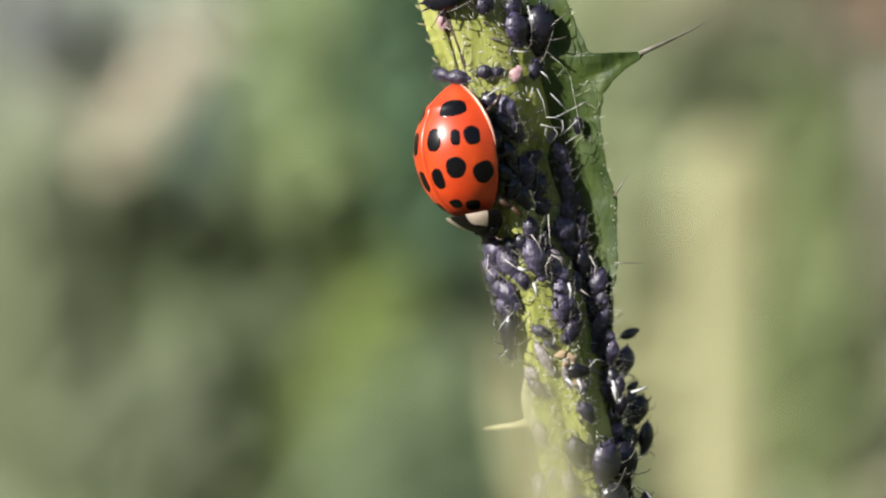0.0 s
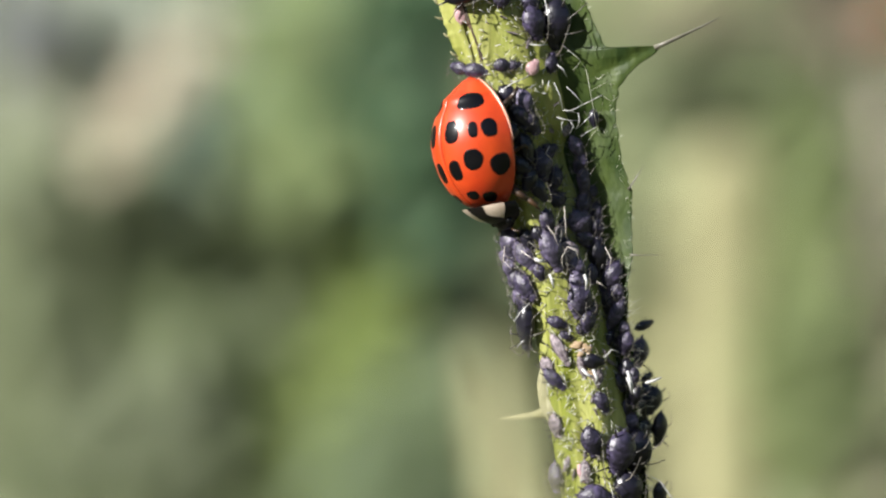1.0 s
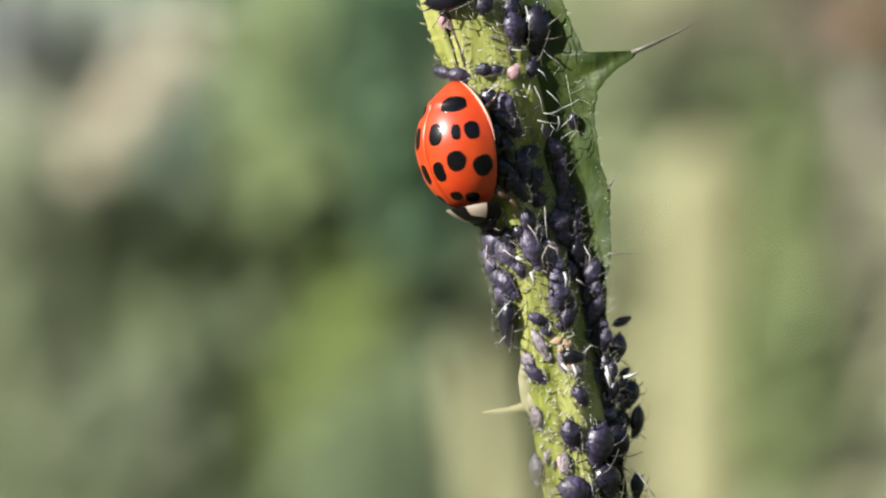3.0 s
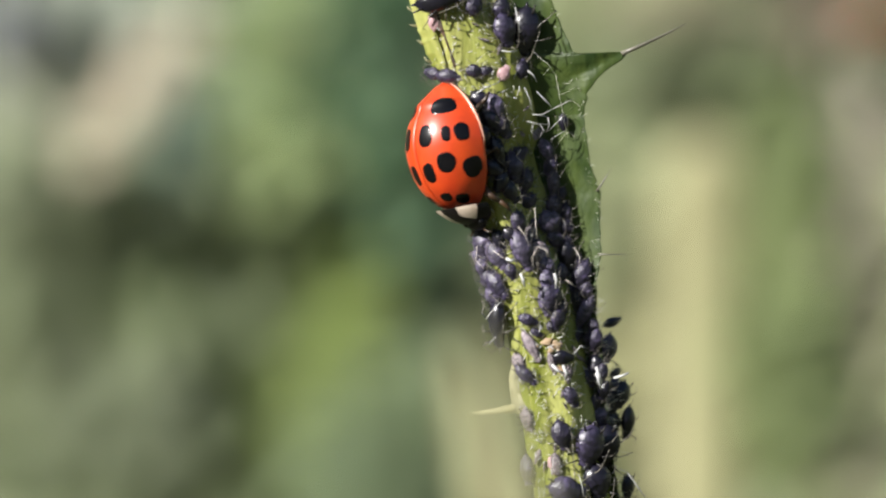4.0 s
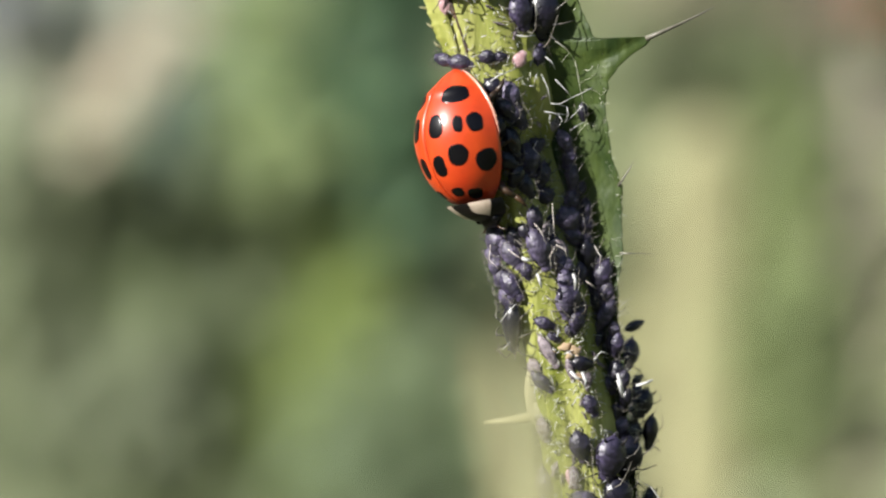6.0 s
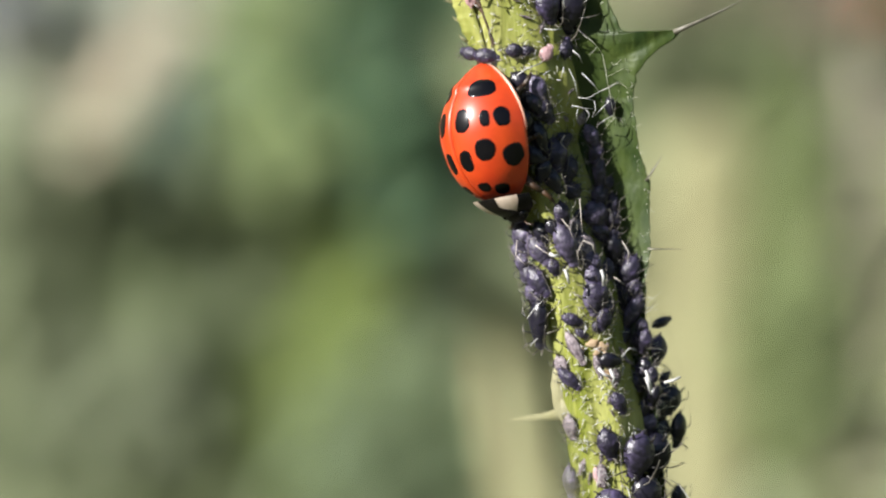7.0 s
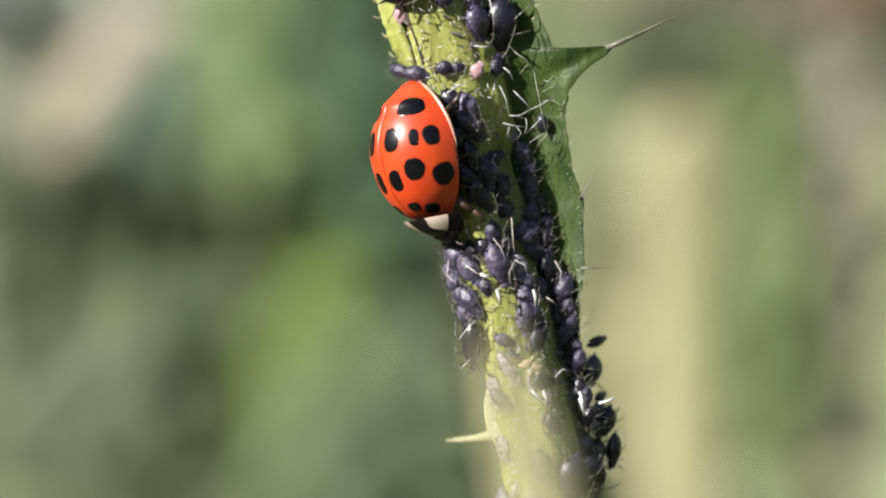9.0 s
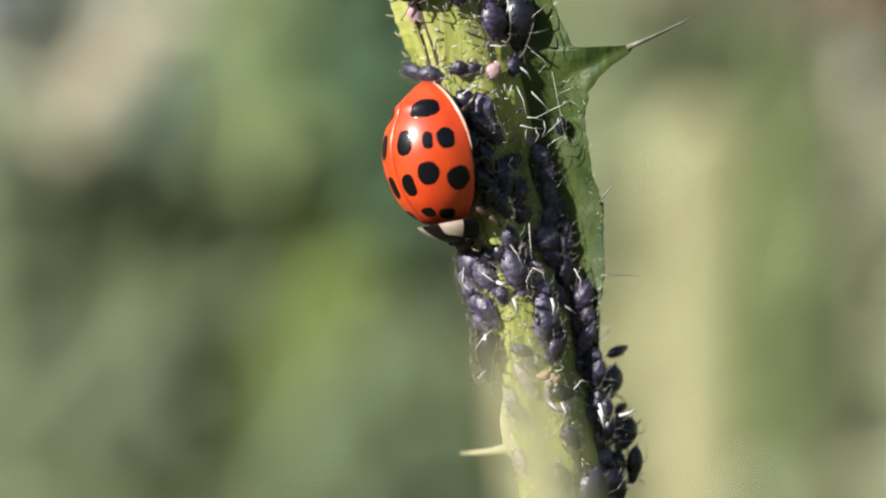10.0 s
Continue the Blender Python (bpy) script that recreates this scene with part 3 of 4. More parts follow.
aphid(9.48, -6.03, 0.72, 0.44, 60, "black", 0, 3)
aphid(6.43, 2.28, 1.16, 0.88, 190, "waxy", 0, 6)
aphid(7.09, 1.84, 1.16, 0.74, 180, "dark", 0, 6)
aphid(6.21, 1.40, 1.38, 1.16, 150, "waxy", 0, 6)
aphid(7.04, 1.18, 1.10, 0.82, 200, "dark", 0, 6)
aphid(6.54, 0.58, 1.32, 0.94, 120, "dark", 0, 6)
aphid(7.12, 0.36, 0.94, 0.77, 180, "dark", 0, 6)
aphid(5.25, 0.80, 0.99, 0.71, 170, "husk", 0, 2)
aphid(4.84, 0.00, 2.04, 1.04, 158, "waxy", 0, 6)
aphid(5.67, -0.30, 1.71, 1.04, 175, "husk", 0, 2)
aphid(6.02, -0.80, 1.32, 0.82, 165, "waxy", 0, 6)
aphid(7.12, -0.25, 1.76, 0.94, 182, "black", 0, 6)
aphid(3.11, 0.36, 1.76, 1.16, 160, "waxy", 0, 6)
aphid(3.74, 0.60, 1.10, 0.62, 150, "black", 0, 6)
aphid(3.69, -0.19, 1.59, 1.04, 140, "waxy", 0, 6)
aphid(2.92, -0.74, 0.99, 0.71, 170, "waxy", 0, 6)
aphid(3.74, -1.62, 1.81, 0.94, 135, "dark", 0, 6)
aphid(3.33, -1.40, 1.26, 0.94, 150, "waxy", 0, 6)
aphid(3.60, -2.17, 1.26, 1.04, 165, "waxy", 0, 6)
aphid(7.81, -1.26, 1.71, 0.99, 205, "dark", 0, 6)
aphid(8.00, -1.95, 1.10, 0.82, 190, "waxy", 0, 6)
aphid(6.05, -1.54, 1.38, 0.94, 170, "waxy", 0, 6)
aphid(6.21, -2.23, 1.49, 1.10, 150, "dark", 0, 6)
aphid(6.63, -2.86, 1.10, 0.82, 170, "dark", 0, 6)
aphid(3.96, -3.55, 2.36, 1.22, 184, "black", 0.1, 6)
aphid(5.12, -3.33, 0.99, 0.60, 110, "dark", 0, 6)
aphid(6.49, -3.30, 1.10, 0.77, 190, "dark", 0, 6)
aphid(6.02, -2.50, 1.38, 0.94, 170, "waxy", 0, 6)
aphid(7.97, -3.02, 1.76, 0.82, 208, "waxy", 0, 6)
aphid(7.59, -2.39, 1.21, 0.82, 195, "dark", 0, 6)
aphid(9.35, -3.52, 1.10, 0.47, 70, "black", 0, 2)
aphid(5.28, -4.67, 1.71, 0.66, 150, "husk", 0, 2)
aphid(6.82, -5.14, 1.04, 0.71, 95, "black", 0, 6)
aphid(4.70, -5.47, 0.99, 0.71, 150, "husk", 0, 2)
aphid(5.06, -6.05, 1.32, 0.74, 130, "dark", 0, 6)
aphid(9.02, -4.87, 1.49, 0.94, 190, "dark", 0, 2)
aphid(8.55, -5.75, 1.21, 0.94, 180, "dark", 0, 6)
aphid(7.21, -7.12, 1.10, 0.66, 150, "dark", 0, 6)
aphid(5.12, -8.28, 1.16, 0.80, 170, "husk", 0, 6)
aphid(6.76, -8.99, 1.50, 0.98, 165, "dark", 0, 6)
aphid(8.05, -9.55, 2.10, 1.66, 190, "dark", 0, 6)
aphid(8.96, -9.65, 2.20, 1.59, 190, "black", 0, 6)
aphid(10.01, -8.55, 1.65, 0.82, 185, "black", 0, 2)
aphid(8.42, -7.51, 0.99, 0.71, 190, "dark", 0, 6)
aphid(9.13, -7.56, 1.54, 1.10, 175, "black", 0, 2)
aphid(9.68, -7.18, 1.38, 1.10, 200, "black", 0, 3)
aphid(8.69, -8.22, 1.10, 0.94, 170, "waxy", 0, 6)
aphid(7.04, -11.69, 1.81, 1.32, 100, "dark", 0, 6)
aphid(8.47, -11.30, 1.76, 1.43, 170, "black", 0, 6)
aphid(10.06, -11.74, 1.26, 0.88, 180, "black", 0, 6)
aphid(5.25, -10.84, 1.49, 0.88, 175, "waxy", 0, 6)
aphid(9.46, -6.85, 1.10, 0.82, 160, "dark", 0, 6)
aphid(0.52, 11.47, 1.10, 0.74, 0, "pink", 0, 0)
aphid(5.54, 5.92, 0.66, 0.52, 20, "husk", 0, 2)
aphid(6.92, -5.95, 0.72, 0.50, 160, "pink", 0, 0)
aphid(6.30, -10.50, 0.92, 0.42, 165, "pink", 0, 0)
aphid(5.60, -10.10, 0.80, 0.30, 200, "husk", 0, 1)
aphid(6.27, -5.47, 1.10, 0.39, 165, "husk", 0, 2)
aphid(7.04, -6.02, 0.94, 0.44, 185, "husk", 0, 2)
aphid(6.49, -10.42, 1.10, 0.49, 170, "husk", 0, 2)
aphid(2.78, 1.13, 0.71, 0.44, 150, "black", 0, 6)
aphid(8.28, -4.37, 0.94, 0.66, 190, "dark", 0, 6)
aphid(8.42, -3.69, 0.82, 0.60, 170, "waxy", 0, 6)
aphid(8.83, -6.02, 0.99, 0.71, 185, "dark", 0, 6)
aphid(5.53, -3.96, 0.66, 0.44, 120, "dark", 0, 6)
aphid(7.59, -4.10, 0.71, 0.49, 200, "dark", 0, 6)
aphid(6.21, -3.69, 0.60, 0.41, 160, "dark", 0, 6)
aphid(4.29, -0.94, 0.82, 0.60, 160, "dark", 0, 6)
aphid(5.53, 0.30, 0.94, 0.66, 170, "dark", 0, 6)
aphid(7.59, -0.52, 0.99, 0.66, 190, "dark", 0, 6)
aphid(6.76, -1.07, 0.99, 0.66, 175, "waxy", 0, 6)
aphid(7.32, -1.76, 0.94, 0.60, 185, "dark", 0, 6)
aphid(2.64, -0.25, 0.71, 0.55, 170, "waxy", 0, 6)


# crumbs of shed skin among the hairs
for k in range(34):
    z = chance.uniform(-13.5, 11.5)
    x = axis_x(z) + stem_rx(z) * chance.uniform(-0.85, 0.75)
    if -2 < z < 9.5 and x < 4.2:
        continue
    aphid(x, z, chance.uniform(0.32, 0.62), chance.uniform(0.10, 0.22), chance.uniform(0, 360), "husk", 0.1, chance.choice((1, 2, 3)))


# ---- dried remains: pale legs and threads caught on the stem ----
def remains(name, label, category, strands, mat, r):
    base = Vector(to_world(strands[0][0]))
    root = tagged(new(name), label, category)
    root.location = base
    for pts in strands:
        bm = bmesh.new()
        tube(bm, [to_world(p) - base for p in pts], [r * MM * (1.0 if i < len(pts) - 1 else 0.6) for i in range(len(pts))], 6)
        part("strand", bm, mat, root)
    return root


cam.data.dof.focus_object = remains("dry_insect_remains", "tangle of dry white insect legs on the stem", "insect remains", [
    [(5.51, 0.30, 7.85), (5.95, 0.20, 7.41), (6.28, 0.30, 7.02)],
    [(6.28, 0.30, 7.02), (6.78, 0.30, 7.25), (7.25, 0.50, 7.52)],
    [(4.90, 0.40, 8.07), (5.18, 0.30, 7.47), (5.32, 0.40, 6.75)],
    [(5.32, 0.40, 6.75), (5.67, 0.30, 6.72), (6.06, 0.40, 6.61)],
    [(5.04, 0.50, 6.42), (5.54, 0.30, 6.28), (6.06, 0.40, 6.25)],
    [(6.06, 0.40, 6.61), (6.12, 0.40, 6.25), (5.98, 0.60, 5.87)],
    [(5.32, 0.40, 6.25), (5.26, 0.50, 5.95), (5.37, 0.70, 5.65)],
    [(6.28, 0.30, 7.02), (5.95, 0.30, 6.83), (5.67, 0.30, 6.72)],
    [(6.09, 0.60, 5.95), (6.45, 0.50, 6.31), (6.78, 0.60, 6.64)],
    [(6.23, 0.70, 5.54), (6.56, 0.60, 5.76), (6.94, 0.70, 5.98)],
    [(5.67, 0.40, 6.25), (5.84, 0.30, 5.98), (5.67, 0.60, 5.65)]], WHITE, 0.020)
remains("silk_thread", "fine pale silk thread over the wing", "thread", [
    [(5.53, 0.40, 9.60), (6.02, 0.20, 9.24), (6.43, 0.40, 8.69)],
    [(6.43, 0.40, 8.69), (6.60, 0.20, 7.73), (6.76, 0.30, 6.90), (7.04, 0.50, 5.53)],
    [(6.16, 0.30, 9.05), (5.80, 0.20, 8.61)]], HAIR, 0.009)
remains("dry_insect_remains", "white insect leg lying on the stem", "insect remains", [
    [(2.31, 0.20, 7.59), (2.92, 0.00, 8.00), (3.69, 0.20, 8.33)],
    [(4.43, -0.50, 11.91), (4.54, -0.60, 11.36), (4.65, -0.50, 10.70)],
    [(3.74, -0.20, 9.82), (4.15, -0.30, 9.76), (4.57, -0.20, 9.82)],
    [(5.06, 0.20, 8.88), (5.33, 0.10, 8.66), (5.50, 0.30, 8.33)]], WHITE, 0.03)
remains("skin_sliver", "white sliver of shed skin beside the stem", "insect skin", [
    [(9.35, 1.20, -6.21), (9.73, 1.10, -6.11), (10.09, 1.10, -5.94)],
    [(8.42, 0.40, -5.61), (8.55, 0.30, -6.02), (8.69, 0.40, -6.46)],
    [(4.70, -0.30, -1.02), (4.81, -0.40, -1.35), (4.90, -0.30, -1.68)],
    [(6.33, -0.40, -1.02), (6.43, -0.50, -1.35), (6.41, -0.40, -1.76)]], WHITE, 0.070)
remains("dry_insect_remains", "white insect leg lying on the stem", "insect remains", [
    [(3.05, 0.60, -3.27), (3.33, 0.40, -2.86), (3.79, 0.20, -2.37)],
    [(3.19, 0.80, -4.54), (3.35, 0.60, -4.32), (3.52, 0.40, -4.15)],
    [(7.32, 0.30, -4.98), (7.65, 0.20, -4.59), (8.00, 0.30, -4.70)],
    [(6.21, 0.20, -10.92), (6.27, 0.10, -10.48), (6.35, 0.20, -10.01)],
    [(7.81, 0.00, -11.94), (7.67, -0.20, -11.25), (7.54, 0.00, -10.84)],
    [(10.89, 1.20, -12.07), (10.48, 1.10, -11.52), (10.06, 1.20, -10.92), (9.65, 1.40, -10.70)]], WHITE, 0.027)


remains("dry_insect_remains", "pale dry insect legs caught among the aphids", "insect remains", [
    [(5.40, 0.20, 2.18), (5.45, 0.00, 1.27), (5.51, 0.10, 0.63)],
    [(5.54, -0.30, 0.30), (5.26, -0.40, -0.25), (5.34, -0.20, -0.80)],
    [(5.54, -0.30, 0.30), (5.95, -0.40, 0.08), (6.09, -0.30, -0.39)],
    [(2.59, 1.00, 0.30), (2.53, 0.80, -0.39), (2.92, 0.50, -0.80)],
    [(3.36, -0.40, 0.08), (3.80, -0.60, -0.25), (4.19, -0.60, -0.39)],
    [(6.91, -0.30, -1.35), (7.19, -0.40, -1.54), (7.38, -0.20, -1.68)],
    [(4.57, 0.00, 1.27), (4.90, -0.20, 0.85), (5.12, -0.20, 0.30)],
    [(7.33, 0.20, 0.25), (7.60, 0.00, -0.25), (7.55, 0.10, -0.80)],
    [(4.71, 0.40, 5.04), (4.52, 0.30, 4.71), (4.85, 0.50, 4.38)]], LEG_DRY, 0.022)
remains("skin_sliver", "white sliver of shed skin beside the stem", "insect skin", [
    [(3.99, -0.60, -0.30), (4.21, -0.70, -0.41), (4.44, -0.60, -0.36)],
    [(6.23, -0.10, -5.48), (6.50, -0.20, -5.76), (6.83, -0.10, -5.92)],
    [(6.78, 0.10, -5.54), (6.94, -0.10, -5.90), (6.89, 0.10, -6.25)],
    [(8.43, 0.40, -5.90), (8.54, 0.30, -6.25), (8.65, 0.40, -6.69)]], WHITE, 0.080)


# ---- the ladybird: wing cases, spots, pronotum, head, legs ----
BUG_A, BUG_B, BUG_H = 3.05, 2.52, 2.55
BUG_C = Vector((1.60, 1.15, 5.25))
BUG_AXIS = Vector((0.18, 0, -0.98)).normalized()
BUG_UP = Vector((-0.80124, -0.57996, -0.14717)).normalized()
BUG_SIDE = Vector((0.57042, -0.81464, 0.10477)).normalized()


def girth(s):
    return (1 - min(1, s * s)) ** 0.80 if s < 0 else (1 - min(1, s ** 2.2)) ** 0.49


def dome(s, deg, lift=0.0):
    """A point of the wing cases: s from tail (-1) to front (1), deg from one margin (0) over the back (90) to the other (180)."""
    a = radians(deg)
    w = girth(s)
    lift += 0.135 * math.exp(-((s + 0.685) / 0.068) ** 2) * max(0.0, math.sin(a))   # the cross ridge near the tail
    near = 1 - 0.055 * max(0.0, math.cos(a))   # pressed a little flatter on one side
    flare = 0.20 * max(0.0, 1 - abs(math.sin(a)) * 4) ** 1.5 * w * (0.3 if deg < 90 else 1.0)
    return Vector((BUG_A * s * (1.07 if s < 0 else 1.08), (BUG_B * near * w + lift + flare) * math.cos(a), (BUG_H * w + lift) * math.sin(a))) * MM


def make_ladybird():
    bug = tagged(new("ladybird"), "glossy orange-red ladybird with black spots, head down on the stem", "ladybird")
    m = Matrix((BUG_AXIS, BUG_SIDE, BUG_UP)).transposed().to_4x4()
    m.translation = to_world(BUG_C)
    bug.matrix_world = m
    S = [-0.995 + 0.02 * i for i in range(97)] + [0.97]
    cases = []
    for a0, a1 in ((2.5, 89.5), (90.5, 184)):
        bm = bmesh.new()
        rows = []
        for s in S:
            row = []
            for k in range(33):
                d = a0 + (a1 - a0) * k / 32
                p = dome(s, d)
                seam = abs(d - 90)
                p -= Vector((0, 0, 0.07 * MM * math.exp(-(seam / 1.6) ** 2)))
                row.append(p)
            rows.append(row)
        inner = [[Vector((p.x, p.y * 0.965, p.z * 0.965)) for p in row] for row in rows]
        vs = grid(bm, rows)
        vi = grid(bm, inner)
        for k in (0, -1):
            for i in range(len(S) - 1):
                bm.faces.new((vs[i][k], vs[i + 1][k], vi[i + 1][k], vi[i][k]))
            for i in range(32):
                bm.faces.new((vs[k][i], vs[k][i + 1], vi[k][i + 1], vi[k][i]))
        cases.append(part("wing_case", bm, ELYTRON, bug))

    # the turned-up margin of one wing case; its pale colour imitates reflected sky
    bm = bmesh.new()
    edge = [-0.985 + 0.05 * i for i in range(22)]
    tube(bm, [dome(s, 2.5, 0.03) for s in edge], [0.075 * MM * math.sin(math.pi * (0.12 + 0.86 * i / 21)) for i in range(22)], 8)
    part("rim", bm, RIM_SHEEN, cases[0], "turned-up margin, coloured pale for the sky's sheen on it")

    def spot(case, s0, d0, rs, rd, seed):
        bm = bmesh.new()
        rows = []
        for i in range(12):
            q = i / 11
            row = []
            for k in range(28):
                a = 2 * math.pi * k / 28
                edge = 1 + 0.16 * noise.noise(Vector((math.cos(a) * 1.2, math.sin(a) * 1.2, seed * 3.1)))
                ca, sa = math.cos(a), math.sin(a)
                sq = (abs(ca) ** 2.6 + abs(sa) ** 2.6) ** (-1 / 2.6)
                row.append(dome(max(-0.985, min(0.95, s0 + rs * q * edge * sq * ca)), d0 + rd * q * edge * sq * sa, 0.018 if i < 11 else 0.002))
            rows.append(row)
        grid(bm, rows, closed=True)
        part("spot", bm, SPOT, cases[case], "black spot")

    spot(0, -0.60, 44, 0.122, 20.7, 0)
    spot(1, -0.60, 122, 0.122, 20.7, 20)
    spot(0, -0.20, 72, 0.169, 9.4, 1)
    spot(1, -0.20, 108, 0.169, 9.4, 21)
    spot(0, -0.18, 45, 0.122, 5.6, 2)
    spot(1, -0.18, 135, 0.122, 5.6, 22)
    spot(0, -0.17, 26, 0.136, 9.4, 3)
    spot(1, -0.17, 154, 0.136, 9.4, 23)
    spot(0, 0.245, 50, 0.141, 12.2, 4)
    spot(1, 0.245, 130, 0.141, 12.2, 24)
    spot(0, 0.37, 20, 0.150, 12.2, 5)
    spot(1, 0.37, 160, 0.150, 12.2, 25)
    spot(0, 0.35, 76, 0.150, 8.5, 6)
    spot(1, 0.35, 104, 0.150, 8.5, 26)
    spot(0, 0.74, 68, 0.066, 10.3, 7)
    spot(1, 0.74, 112, 0.066, 10.3, 27)
    spot(0, 0.80, 41, 0.075, 12.2, 8)
    spot(1, 0.80, 139, 0.075, 12.2, 28)

    # pronotum: cream shield with a black middle
    def shield(u, d, lift=0.0):
        a = radians(d)
        x = BUG_A * 0.985 + 0.92 * u
        w = (0.65 * (1 - 0.42 * u ** 1.7)) * (1 - max(0, u - 0.75) * 0.9)
        return Vector((x, 0.02 + 0.34 * u + (BUG_B * w + lift) * math.cos(a), 0.10 - 0.30 * u + (BUG_H * (w * 0.90) + lift) * math.sin(a))) * MM

    bm = bmesh.new()
    rows = [[shield(i / 12, -3 + 186 * k / 36) for k in range(37)] for i in range(13)]
    vs = grid(bm, rows)
    bm.faces.new(vs[-1])
    pron = part("pronotum", bm, CREAM, bug, "cream shield with a black middle marking")
    bm = bmesh.new()
    rows = []
    for i in range(13):
        u = i / 12
        half = 18 + 2 * math.cos(u * 7.0) + (40 * (u - 0.55) / 0.45 if u > 0.55 else 0)
        end = 96 + (160 * (u - 0.8) if u > 0.8 else 0)
        rows.append([shield(u, 80 - half + (end - 80 + half) * k / 20, 0.02) for k in range(21)])
    grid(bm, rows)
    part("marking", bm, BUGBLACK, pron, "black marking")
    bm = bmesh.new()
    rows = []
    for i in range(9):
        w = 24 + 24 * (i / 8) ** 1.5
        rows.append([shield(i / 8, -3 + w * k / 6, 0.025) for k in range(7)])
    grid(bm, rows)
    part("marking", bm, BUGBLACK, pron, "black marking")

    # head with eyes and feelers
    bm = bmesh.new()
    bmesh.ops.create_uvsphere(bm, u_segments=24, v_segments=16, radius=0.60 * MM, matrix=Matrix.Translation((3.80 * MM, 0.55 * MM, 0.05 * MM)) @ Matrix.Diagonal((0.85, 1.2, 0.7, 1)))
    head = part("head", bm, BUGBLACK, bug)
    for s in (-1, 1):
        bm = bmesh.new()
        bmesh.ops.create_uvsphere(bm, u_segments=14, v_segments=10, radius=0.2 * MM, matrix=Matrix.Translation((3.88 * MM, (0.55 + s * 0.62) * MM, 0.2 * MM)))
        part("eye", bm, SPOT, head)
        bm = bmesh.new()
        tube(bm, [Vector(p) * MM for p in ((4.20, 0.55 + s * 0.35, 0.0), (4.37, 0.55 + s * 0.55, 0.02), (4.45, 0.55 + s * 0.72, -0.04), (4.47, 0.55 + s * 0.85, -0.1))], [0.045 * MM, 0.04 * MM, 0.045 * MM, 0.065 * MM], 7)
        part("antenna", bm, BUGLEG, head)
    # pale tip of the folded wings showing at the tail
    bm = bmesh.new()
    bmesh.ops.create_uvsphere(bm, u_segments=16, v_segments=10, radius=1.0, matrix=Matrix.Translation((-3.44 * MM, 0.14 * MM, 0.12 * MM)) @ Matrix.Diagonal((0.26 * MM, 0.32 * MM, 0.24 * MM, 1)))
    part("wing_tip", bm, CREAM, bug, "pale tip of the folded wings")
    # dark underside
    bm = bmesh.new()
    bmesh.ops.create_uvsphere(bm, u_segments=28, v_segments=14, radius=1.0, matrix=Matrix.Diagonal((2.75 * MM, 1.85 * MM, 0.75 * MM, 1)))
    part("underside", bm, BUGBLACK, bug)
    # legs: thigh and shin, then a foot; dark colour imitates shade, one front foot paler
    for s in (-1, 1):
        for x0, x1, x2 in ((2.1, 2.75, 3.4), (0.6, 0.7, 0.5), (-1.0, -1.5, -2.0)):
            out = 2.05
            leg_pts = [(x0, s * 0.9, -0.25), ((x0 + x1) / 2, s * 1.4, -0.15), (x1, s * 1.8, -0.2), ((x1 + x2) / 2, s * out, -0.45)]
            foot_pts = [((x1 + x2) / 2, s * out, -0.45), (x2, s * (out + 0.08), -0.75), (x2 + 0.25 * (1 if x0 > 0 else -1), s * (out + 0.15), -0.88)]
            bm = bmesh.new()
            tube(bm, [Vector(p) * MM for p in leg_pts], [0.26 * MM, 0.24 * MM, 0.17 * MM, 0.12 * MM], 9)
            leg = part("leg", bm, BUGLEG, bug)
            bm = bmesh.new()
            tube(bm, [Vector(p) * MM for p in foot_pts], [0.12 * MM, 0.10 * MM, 0.06 * MM], 7)
            part("foot", bm, TARSUS if s < 0 and x0 > 2 else BUGLEG, leg)
    return bug


make_ladybird()


# ---- ground, and the meadow behind ----
bm = bmesh.new()
rows = []
for i in range(61):
    row = []
    for j in range(61):
        u, v = i / 30 - 1, j / 30 - 1
        x, y = math.copysign(abs(u) ** 3.2 * 400, u), math.copysign(abs(v) ** 3.2 * 400, v)
        row.append(Vector((x, y, -0.004 + wobble((x, y, 0), 0.3, 0.006))))
    rows.append(row)
grid(bm, rows)
tagged(mesh_object("ground", bm, SOIL), "bare soil with short grass", "ground", kind="structure")

HEDGE = material("hedge_foliage", (0.190, 0.215, 0.115), (0.280, 0.310, 0.180), 7, rough=0.7, bump=0.004, bump_scale=30, contrast=(0.30, 0.70), detail=1)
HEDGE_LEAF = material("hedge_leaf", (0.250, 0.285, 0.155), (0.360, 0.395, 0.235), 6, rough=0.55, bump=0.0004, bump_scale=120, translucent=0.3, contrast=(0.35, 0.65), detail=1)


def hedge_top(a):
    return 2.4 - 0.35 * (1 - math.cos(a))


def hedge_at(a, z):
    """A point of the hedge's inner face: a in radians from straight behind, z metres up; it stands farther off on the open side."""
    r = 1.9 + 1.2 * (1 - math.cos(a)) + 0.16 * noise.noise(Vector((math.sin(a) * 5, math.cos(a) * 5, z * 2.5))) + 0.25 * z
    return Vector((r * math.sin(a) * 1.3, r * math.cos(a), z))


